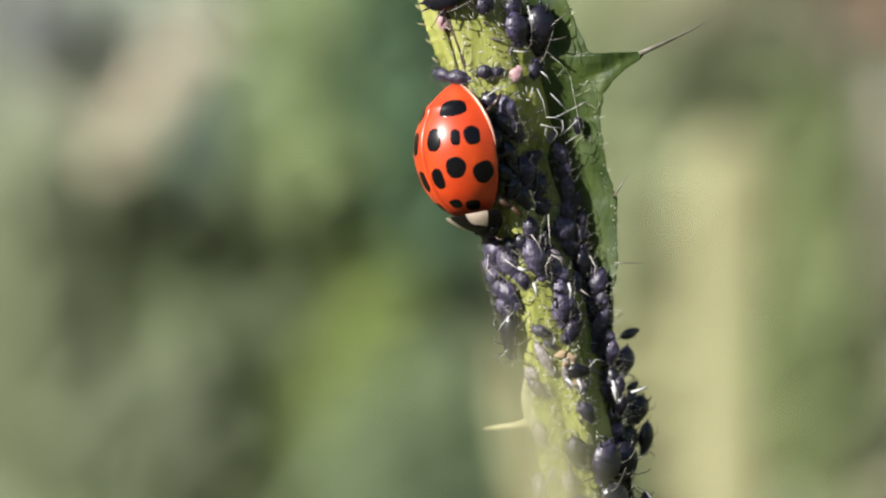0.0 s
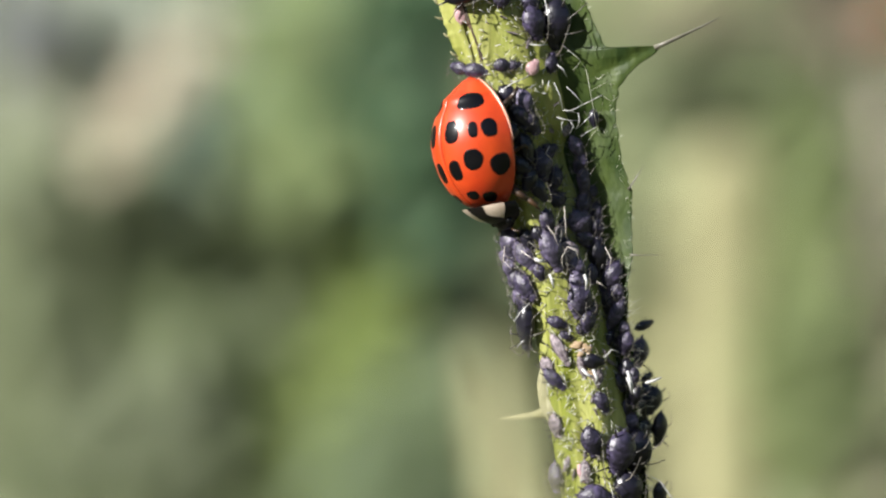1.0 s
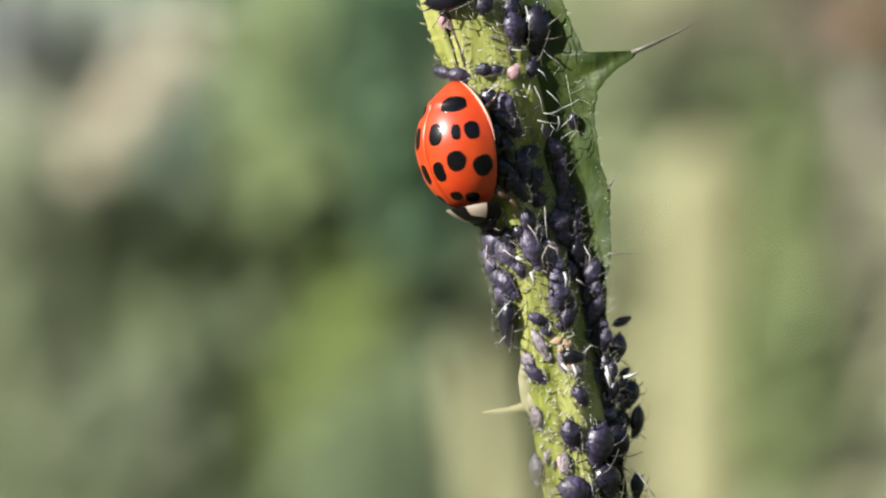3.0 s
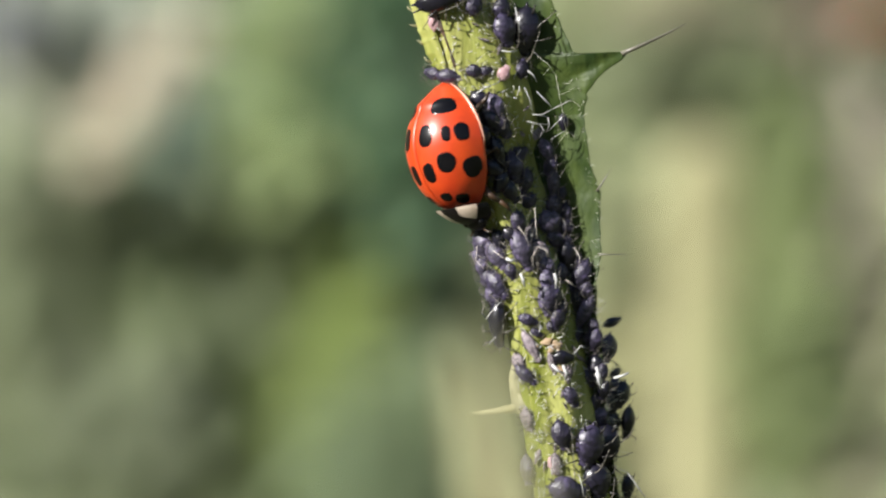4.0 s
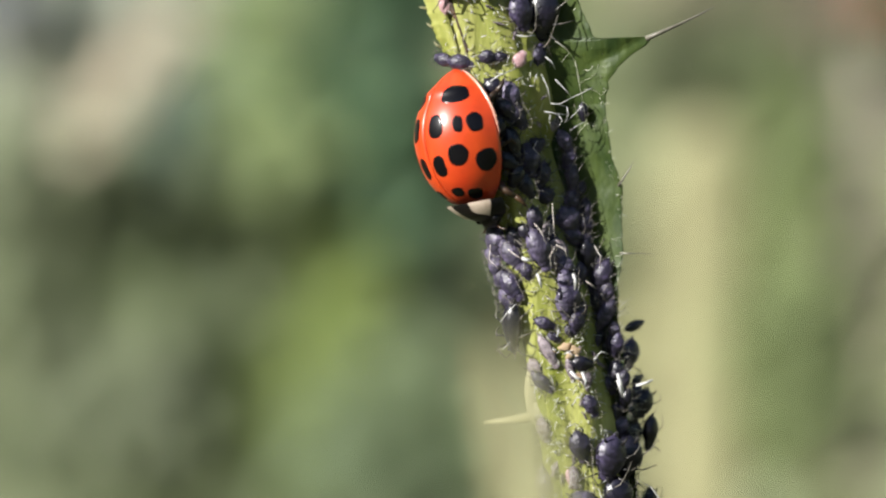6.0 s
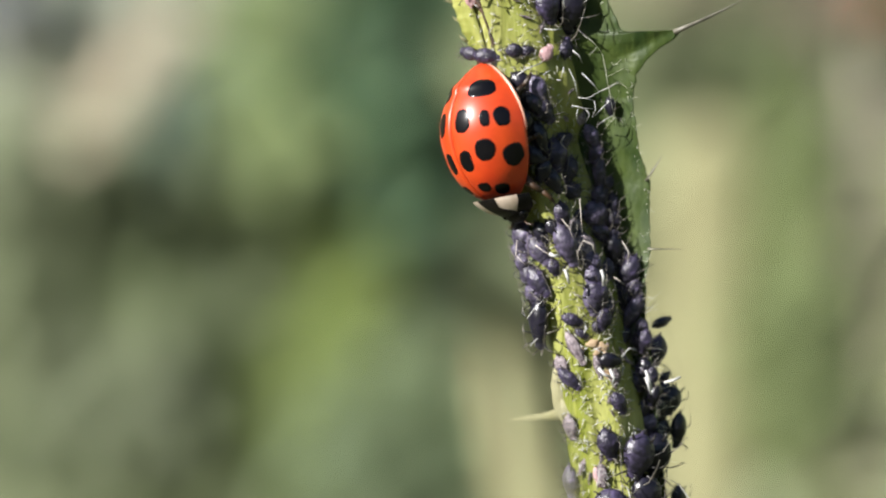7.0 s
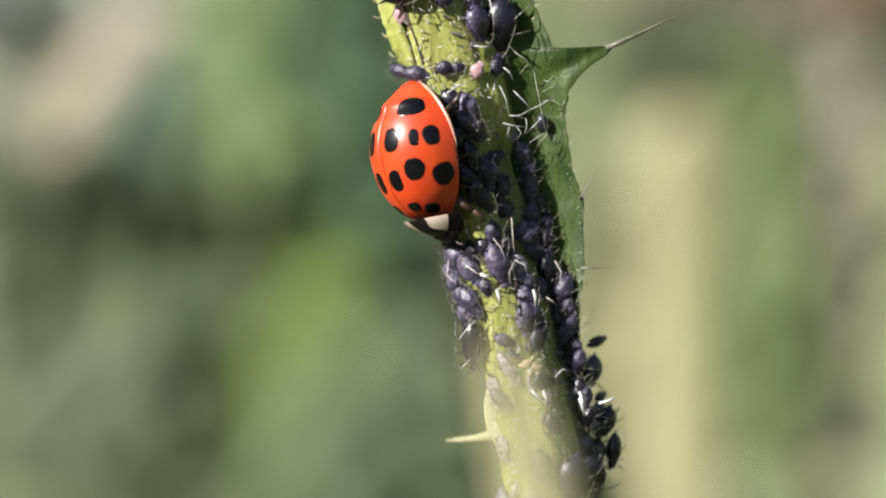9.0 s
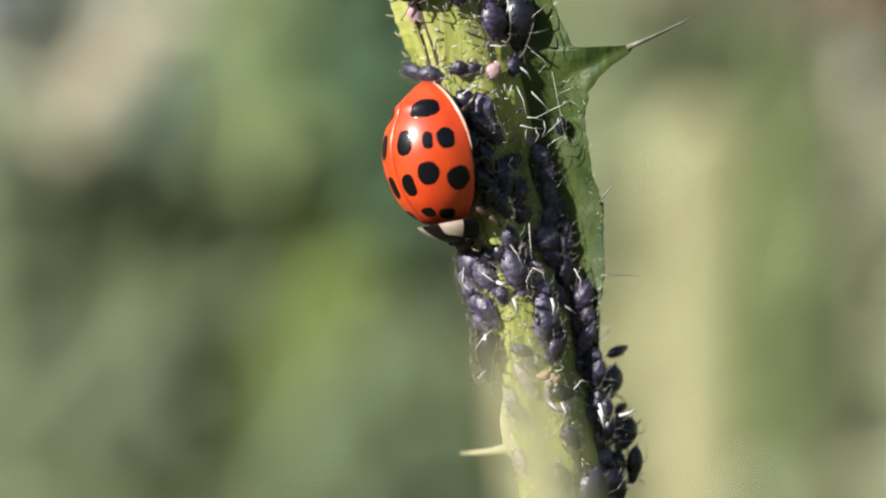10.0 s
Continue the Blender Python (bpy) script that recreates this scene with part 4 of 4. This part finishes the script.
# only the back is seen; the rest is added to block low sky light
hedge = tagged(new("hedge"), "mottled green leafy hedge, its unseen side added to cut sky light", "hedge", kind="structure")
bm = bmesh.new()
rows = []
for j in range(145):
    a = radians(2.5 * j)
    inner = [hedge_at(a, -0.02 + (hedge_top(a) + 0.02) * i / 24) for i in range(25)]
    rows.append(inner + [p + Vector((p.x, p.y, 0)).normalized() * 0.5 for p in inner[::-1]])
grid(bm, rows, closed=True)
bmesh.ops.remove_doubles(bm, verts=bm.verts[:], dist=0.0001)
part("thicket", bm, HEDGE, hedge)
rng = np.random.default_rng(41)
v, f = [], []
for k in range(26000):
    a = radians(rng.uniform(-180, 180) if k % 2 else rng.uniform(-75, 75))
    z = (hedge_top(a) + 0.05) * rng.random() ** 0.8
    p = hedge_at(a, z)
    out = -Vector((p.x, p.y, 0)).normalized()
    p += out * rng.uniform(-0.12, 0.10) if z < hedge_top(a) - 0.04 else -out * rng.uniform(0, 0.5)
    d = Vector(rng.normal(0, 1, 3)) + Vector((0, 0, -0.3)) + out * 0.3
    d = d.normalized() * rng.uniform(0.05, 0.10)
    up = (out + Vector((0, 0, 0.6)) + Vector(rng.normal(0, 0.45, 3)))
    e = d.cross(up).normalized() * d.length * rng.uniform(0.22, 0.34)
    n = e.cross(d).normalized() * d.length
    m = len(v)
    v += [p, p + d * 0.3 + e * 0.85 + n * 0.10, p + d * 0.3 + n * 0.03, p + d * 0.3 - e * 0.85 + n * 0.10, p + d * 0.65 + e * 0.75 + n * 0.10, p + d * 0.65 + n * 0.02, p + d * 0.65 - e * 0.75 + n * 0.10, p + d - n * 0.08]
    f += [(m, m + 1, m + 2), (m, m + 2, m + 3), (m + 1, m + 4, m + 5, m + 2), (m + 2, m + 5, m + 6, m + 3), (m + 4, m + 7, m + 5), (m + 5, m + 7, m + 6)]
me = bpy.data.meshes.new("foliage")
me.from_pydata(v, [], f)
me.materials.append(HEDGE_LEAF)
foliage = new("foliage", me)
foliage.parent = hedge
tagged(foliage, "overlapping broad green leaves", kind="stuff")


# ---- meadow plants behind the stem ----
LEAF = {}
STALK = material("weed_stalk", (0.07, 0.09, 0.03), (0.13, 0.16, 0.06), 80, rough=0.6)


def leaf_material(colour):
    key = tuple(round(c, 3) for c in colour)
    if key not in LEAF:
        LEAF[key] = material("meadow_leaf", [c * 0.88 for c in key], [c * 1.12 for c in key], 45, rough=0.6, bump=0.0003, bump_scale=220, translucent=0.3, specular=0.3, random=0.10)
    return LEAF[key]


def leaf_mesh(bm, length, width, curl, notch):
    """A pointed leaf blade with thickness, from the origin along +y, its upper side towards +z."""
    rows = []
    for i in range(11):
        u = i / 10
        w = width / 2 * (math.sin(math.pi * (0.03 + 0.94 * u)) ** 0.6) * (1 + 0.05 * math.sin(u * 25 + notch))
        c = Vector((0, length * u, curl * math.sin(math.pi * u)))
        t = [c + Vector((w * q, 0, 0.2 * w * q * q - 0.04 * w * math.cos(q * 9))) for q in (-1, -0.5, 0, 0.5, 1)]
        thick = [Vector((0, 0, 0.0004 * (1 - abs(q) * 0.7))) for q in (-1, -0.5, 0, 0.5, 1)]
        rows.append([p + h for p, h in zip(t, thick)] + [p - h for p, h in zip(t, thick)][::-1])
    vs = grid(bm, rows, closed=True)
    bm.faces.new(vs[0])
    bm.faces.new(vs[-1])


sway = random.Random(3)


def weed(x, y, z, w, h, lean, colour, label):
    """A leafy shoot whose leaves fill about w by h metres round (x, y, z), on a stalk from the ground."""
    root = tagged(new("leafy_weed"), label, "plant", "weeds behind the stem")
    root.location = (x + sway.uniform(-0.02, 0.02), y + 0.02, 0)
    mat = leaf_material(colour)
    c = Vector((x, y, z)) - Vector(root.location)
    t = radians(lean)
    d, s = Vector((math.sin(t), 0, math.cos(t))), Vector((math.cos(t), 0, -math.sin(t)))
    long, wide = h, w
    if w > h:
        d, s, long, wide = s * sway.choice((-1, 1)), d, w, h
    foot = c - d * long * 0.5
    bm = bmesh.new()
    mid = Vector((foot.x * 0.6, foot.y * 0.5 + 0.008, max(0.02, foot.z * 0.55)))
    tube(bm, [(0, 0, -0.006), mid, foot, c, c + d * long * 0.3], [0.0014, 0.0011, 0.0009, 0.0007, 0.0003], 8)
    part("stalk", bm, STALK, root)
    big = long * wide > 0.005
    size = (0.46 if big else 0.32) * min(wide, long) + 0.08 * long
    meshes = []
    for k in range(3):
        bm = bmesh.new()
        leaf_mesh(bm, size, size * (0.54, 0.62, 0.48)[k], size * 0.08, k * 2.0)
        meshes.append(to_mesh("leaf", bm, [mat]))
    n = max(14, min(90, int((8.5 if big else 4.2) * long * wide / (size * size * 0.36))))
    for k in range(n):
        # leaves spring from the stalk on either hand, thinning out towards the edge of the shoot
        hand = 1 if k % 2 else -1
        u = max(-0.7, min(0.7, sway.gauss(0, 0.27)))
        across = hand * abs(sway.gauss(0, 0.27))
        q = c + d * u * long + s * across * wide + Vector((0, sway.uniform(-0.014, 0.014), 0))
        way = (s * hand * sway.uniform(0.2, 1.0) + d * sway.uniform(-0.3, 0.9) + Vector((0, sway.uniform(-0.35, 0.15), 0))).normalized()
        face = Vector((-0.65 + sway.gauss(0, 0.16), -1.0, 0.45 + sway.gauss(0, 0.16)))
        side = way.cross(face).normalized()
        m = Matrix((side, way, side.cross(way))).transposed().to_4x4()
        m.translation = q - way * size * 0.45
        leaf = shared("leaf", meshes[k % 3], root)
        leaf.matrix_local = m
    return root


def dry_stalk(x, y, top, r0, r1, x_foot, label):
    """A thick pale withered stalk with a rounded top, standing on the ground."""
    root = tagged(new("dry_stalk"), label, "plant")
    root.location = (x_foot, y, 0)
    mat = material("dry_stalk_skin", (0.26, 0.25, 0.125), (0.325, 0.31, 0.165), 40, rough=0.6, bump=0.0003, bump_scale=220, stretch=(1, 1, 0.2), specular=0.3)
    bm = bmesh.new()
    pts, rad = [], []
    for i in range(25):
        u = i / 24
        pts.append(((x - x_foot) * u ** 0.8, 0.002 * math.sin(u * 9), -0.005 + (top + 0.005) * u))
        rad.append((r1 + (r0 - r1) * u) * (1 + 0.02 * math.sin(u * 40)))
    for k in range(1, 7):
        a = math.pi / 2 * k / 6.3
        pts.append((x - x_foot, 0, top + r0 * math.sin(a)))
        rad.append(r0 * math.cos(a))
    tube(bm, pts, rad, 20, flat=0.5)
    part("stem", bm, mat, root)
    for u in (0.25, 0.5, 0.7):
        bm = bmesh.new()
        q = Vector(((x - x_foot) * u ** 0.8, 0, top * u))
        r = r1 + (r0 - r1) * u
        tube(bm, [q + Vector((0, 0, -0.003)), q, q + Vector((0, 0, 0.003))], [r * 0.98, r * 1.06, r * 0.98], 20, flat=0.52)
        part("node", bm, mat, root)


dry_stalk(0.0655, 0.45, 0.3660, 0.0108, 0.0118, 0.0615, "thick pale straw-coloured dry stalk with a rounded top")
weed(-0.160, 0.860, 0.420, 0.101, 0.101, 0, (0.245, 0.279, 0.178), "soft green leaves on a thin stalk")
weed(-0.163, 0.880, 0.306, 0.103, 0.103, 0, (0.174, 0.203, 0.103), "soft green leaves on a thin stalk")
weed(-0.084, 0.900, 0.410, 0.095, 0.120, 0, (0.212, 0.270, 0.114), "soft green leaves on a thin stalk")
weed(-0.080, 0.860, 0.288, 0.091, 0.101, 0, (0.166, 0.210, 0.083), "soft green leaves on a thin stalk")
weed(-0.006, 0.920, 0.399, 0.077, 0.123, 0, (0.127, 0.187, 0.088), "deep green leaves on a thin stalk")
weed(-0.001, 0.880, 0.281, 0.079, 0.113, 0, (0.212, 0.261, 0.132), "soft green leaves on a thin stalk")
weed(0.083, 0.880, 0.397, 0.093, 0.118, 0, (0.282, 0.318, 0.157), "soft green leaves on a thin stalk")
weed(0.084, 0.900, 0.280, 0.080, 0.115, 0, (0.398, 0.404, 0.209), "soft green leaves on a thin stalk")
weed(0.168, 0.920, 0.412, 0.097, 0.107, 0, (0.174, 0.187, 0.103), "soft green leaves on a thin stalk")
weed(0.161, 0.880, 0.301, 0.093, 0.113, 0, (0.322, 0.359, 0.171), "soft green leaves on a thin stalk")
weed(-0.012, 0.480, 0.393, 0.025, 0.064, 0, (0.063, 0.122, 0.054), "deep green leaves on a thin stalk")
weed(-0.004, 0.580, 0.369, 0.026, 0.051, 0, (0.153, 0.235, 0.126), "deep green leaves on a thin stalk")
weed(-0.011, 0.580, 0.336, 0.029, 0.065, 0, (0.181, 0.261, 0.151), "deep green leaves on a thin stalk")
weed(-0.007, 0.500, 0.296, 0.030, 0.039, 0, (0.156, 0.206, 0.103), "soft green leaves on a thin stalk")
weed(-0.082, 0.620, 0.368, 0.060, 0.031, -15, (0.216, 0.261, 0.151), "soft green leaves on a thin stalk")
weed(-0.100, 0.560, 0.358, 0.053, 0.028, 0, (0.212, 0.248, 0.132), "soft green leaves on a thin stalk")
weed(-0.061, 0.570, 0.345, 0.044, 0.029, 0, (0.220, 0.270, 0.114), "soft green leaves on a thin stalk")
weed(-0.038, 0.600, 0.350, 0.026, 0.042, 0, (0.188, 0.252, 0.093), "soft green leaves on a thin stalk")
weed(-0.062, 0.620, 0.318, 0.036, 0.036, 0, (0.188, 0.243, 0.098), "soft green leaves on a thin stalk")
weed(-0.064, 0.640, 0.283, 0.041, 0.034, 0, (0.174, 0.218, 0.098), "soft green leaves on a thin stalk")
weed(-0.131, 0.620, 0.292, 0.040, 0.031, 0, (0.181, 0.210, 0.109), "soft green leaves on a thin stalk")
weed(-0.115, 0.530, 0.368, 0.035, 0.029, 0, (0.241, 0.274, 0.157), "soft green leaves on a thin stalk")
weed(-0.097, 0.540, 0.415, 0.052, 0.024, 0, (0.410, 0.452, 0.359), "pale grey-green leaves on a thin stalk")
weed(-0.120, 0.550, 0.408, 0.021, 0.021, 0, (0.353, 0.370, 0.348), "pale grey-green leaves on a thin stalk")
weed(-0.110, 0.550, 0.389, 0.036, 0.028, 0, (0.410, 0.427, 0.317), "pale grey-green leaves on a thin stalk")
weed(-0.080, 0.500, 0.392, 0.009, 0.039, 38, (0.689, 0.614, 0.453), "pale straw-coloured leaves on a thin stalk")
weed(-0.072, 0.540, 0.413, 0.024, 0.023, 0, (0.434, 0.489, 0.338), "pale grey-green leaves on a thin stalk")
weed(-0.069, 0.530, 0.384, 0.017, 0.027, 36, (0.196, 0.270, 0.201), "deep green leaves on a thin stalk")
weed(-0.121, 0.520, 0.410, 0.011, 0.017, 0, (0.204, 0.210, 0.225), "pale grey-green leaves on a thin stalk")
weed(-0.045, 0.540, 0.402, 0.024, 0.053, 0, (0.311, 0.404, 0.164), "fresh yellow-green leaves on a thin stalk")
weed(-0.045, 0.510, 0.375, 0.022, 0.026, 0, (0.375, 0.464, 0.201), "fresh yellow-green leaves on a thin stalk")
weed(-0.043, 0.520, 0.411, 0.017, 0.023, 0, (0.292, 0.370, 0.164), "fresh yellow-green leaves on a thin stalk")
weed(-0.110, 0.550, 0.339, 0.036, 0.031, 0, (0.188, 0.222, 0.120), "soft green leaves on a thin stalk")
weed(-0.115, 0.570, 0.318, 0.034, 0.022, 0, (0.153, 0.180, 0.093), "soft green leaves on a thin stalk")
weed(-0.073, 0.540, 0.319, 0.032, 0.027, 0, (0.204, 0.248, 0.126), "soft green leaves on a thin stalk")
weed(-0.085, 0.530, 0.302, 0.041, 0.027, 0, (0.212, 0.243, 0.144), "pale grey-green leaves on a thin stalk")
weed(-0.109, 0.550, 0.283, 0.036, 0.018, 0, (0.146, 0.180, 0.088), "soft green leaves on a thin stalk")
weed(-0.080, 0.570, 0.279, 0.030, 0.017, 0, (0.160, 0.203, 0.093), "soft green leaves on a thin stalk")
weed(0.018, 0.570, 0.303, 0.025, 0.056, 0, (0.398, 0.416, 0.209), "pale straw-coloured leaves on a thin stalk")
weed(-0.013, 0.490, 0.289, 0.039, 0.025, 0, (0.153, 0.203, 0.101), "soft green leaves on a thin stalk")
weed(-0.004, 0.600, 0.269, 0.053, 0.023, 0, (0.228, 0.279, 0.151), "soft green leaves on a thin stalk")
weed(0.126, 0.600, 0.348, 0.025, 0.042, 0, (0.353, 0.359, 0.209), "soft green leaves on a thin stalk")
weed(-0.025, 0.520, 0.322, 0.022, 0.042, 0, (0.220, 0.288, 0.074), "fresh yellow-green leaves on a thin stalk")
weed(-0.031, 0.515, 0.297, 0.023, 0.036, 0, (0.185, 0.239, 0.068), "fresh yellow-green leaves on a thin stalk")
weed(-0.039, 0.600, 0.329, 0.019, 0.026, 0, (0.181, 0.243, 0.083), "soft green leaves on a thin stalk")
weed(0.068, 0.530, 0.417, 0.041, 0.011, 0, (0.273, 0.243, 0.157), "pale straw-coloured leaves on a thin stalk")
weed(0.068, 0.580, 0.405, 0.041, 0.021, 0, (0.181, 0.210, 0.109), "soft green leaves on a thin stalk")
weed(0.065, 0.620, 0.386, 0.027, 0.036, 0, (0.160, 0.199, 0.093), "soft green leaves on a thin stalk")
weed(0.109, 0.600, 0.401, 0.032, 0.032, 0, (0.100, 0.131, 0.054), "soft green leaves on a thin stalk")
weed(0.052, 0.560, 0.353, 0.025, 0.055, 0, (0.343, 0.370, 0.193), "soft green leaves on a thin stalk")
weed(0.053, 0.540, 0.305, 0.024, 0.061, 0, (0.485, 0.477, 0.251), "pale straw-coloured leaves on a thin stalk")
weed(0.085, 0.430, 0.362, 0.019, 0.035, 0, (0.181, 0.226, 0.088), "fresh green leaves on a thin stalk")
weed(0.084, 0.440, 0.334, 0.018, 0.033, 0, (0.228, 0.279, 0.109), "fresh green leaves on a thin stalk")
weed(0.081, 0.430, 0.318, 0.019, 0.038, 0, (0.181, 0.226, 0.088), "fresh green leaves on a thin stalk")
weed(0.086, 0.435, 0.305, 0.020, 0.031, 0, (0.220, 0.270, 0.109), "deep green leaves on a thin stalk")
weed(0.123, 0.580, 0.312, 0.019, 0.045, 0, (0.332, 0.359, 0.186), "soft green leaves on a thin stalk")
weed(0.122, 0.600, 0.392, 0.023, 0.035, 0, (0.146, 0.166, 0.083), "soft green leaves on a thin stalk")
weed(0.121, 0.550, 0.368, 0.018, 0.049, 0, (0.498, 0.452, 0.348), "pale grey-green leaves on a thin stalk")
weed(0.127, 0.560, 0.330, 0.015, 0.042, 0, (0.472, 0.452, 0.297), "pale grey-green leaves on a thin stalk")
weed(0.111, 0.480, 0.290, 0.012, 0.028, 28, (0.641, 0.629, 0.416), "pale straw-coloured leaves on a thin stalk")
weed(0.106, 0.530, 0.414, 0.021, 0.011, -35, (0.282, 0.210, 0.157), "pale straw-coloured leaves on a thin stalk")
weed(0.109, 0.460, 0.407, 0.007, 0.006, -35, (0.398, 0.111, 0.066), "reddish withered leaves on a thin stalk")


# ---- a pale grass blade close to the lens, swaying ----
def grass_blade():
    """A slanting blade, its tip at the origin, down to the ground."""
    root = tagged(new("grass_blade"), "pale yellow-green grass blade leaning in front of the stem", "grass")

    def spine_x(z):
        return 0.30 * 0.022 * (1 - math.exp(z / 0.022))

    bm = bmesh.new()
    rows = []
    for i in range(60):
        z = -0.353 * (i / 59) ** 2
        w = MM * (0.30 + 1.00 * (1 - math.exp(z / 0.0042))) * min(1, 0.12 + -z / 0.0012) ** 0.6
        rows.append([Vector((spine_x(z) + w * q, (0.25 * abs(q) + t) * MM, z)) for q, t in ((-1, 0), (-0.5, 0), (0, 0), (0.5, 0), (1, 0), (0.5, 0.16), (0, 0.2), (-0.5, 0.16))])
    vs = grid(bm, rows, closed=True)
    bm.faces.new(vs[0])
    bm.faces.new(vs[-1])
    blade = part("blade", bm, leaf_material((0.41, 0.395, 0.22)), root)
    bm = bmesh.new()
    tube(bm, [(spine_x(z), 0.02 * MM, z) for z in (-0.001, -0.004, -0.01, -0.03, -0.08, -0.16, -0.25, -0.353)], 0.07 * MM, 6)
    part("midrib", bm, leaf_material((0.54, 0.53, 0.30)), blade)
    return root


BLADE = grass_blade()


def motions():
    walk(BLADE, [
        (0.0, pose(0.00292, -0.04663, 0.34855)),
        (0.5, pose(0.00212, -0.04709, 0.34841)),
        (1.0, pose(0.00106, -0.04771, 0.34790)),
        (1.5, pose(0.00072, -0.05327, 0.34785)),
        (2.0, pose(0.00135, -0.05119, 0.34811)),
        (2.5, pose(0.00068, -0.05092, 0.34771)),
        (2.7, pose(0.00095, -0.05096, 0.34780)),
        (3.8, pose(0.00075, -0.05149, 0.34785)),
        (4.0, pose(0.00155, -0.05129, 0.34805)),
        (4.5, pose(0.00231, -0.05046, 0.34831)),
        (5.0, pose(0.00227, -0.04905, 0.34827)),
        (5.5, pose(0.00120, -0.04863, 0.34792)),
        (5.7, pose(0.00207, -0.04589, 0.34836)),
        (6.8, pose(0.00030, -0.04281, 0.34804)),
        (7.0, pose(0.00035, -0.04293, 0.34810)),
        (7.5, pose(0.00096, -0.04331, 0.34790)),
        (8.0, pose(0.00219, -0.04213, 0.34836)),
        (8.5, pose(0.00264, -0.04031, 0.34898)),
        (9.0, pose(0.00332, -0.04149, 0.34944)),
        (9.5, pose(0.00321, -0.03844, 0.34934)),
        (10.0, pose(0.00318, -0.03792, 0.34979)),
    ])


motions()
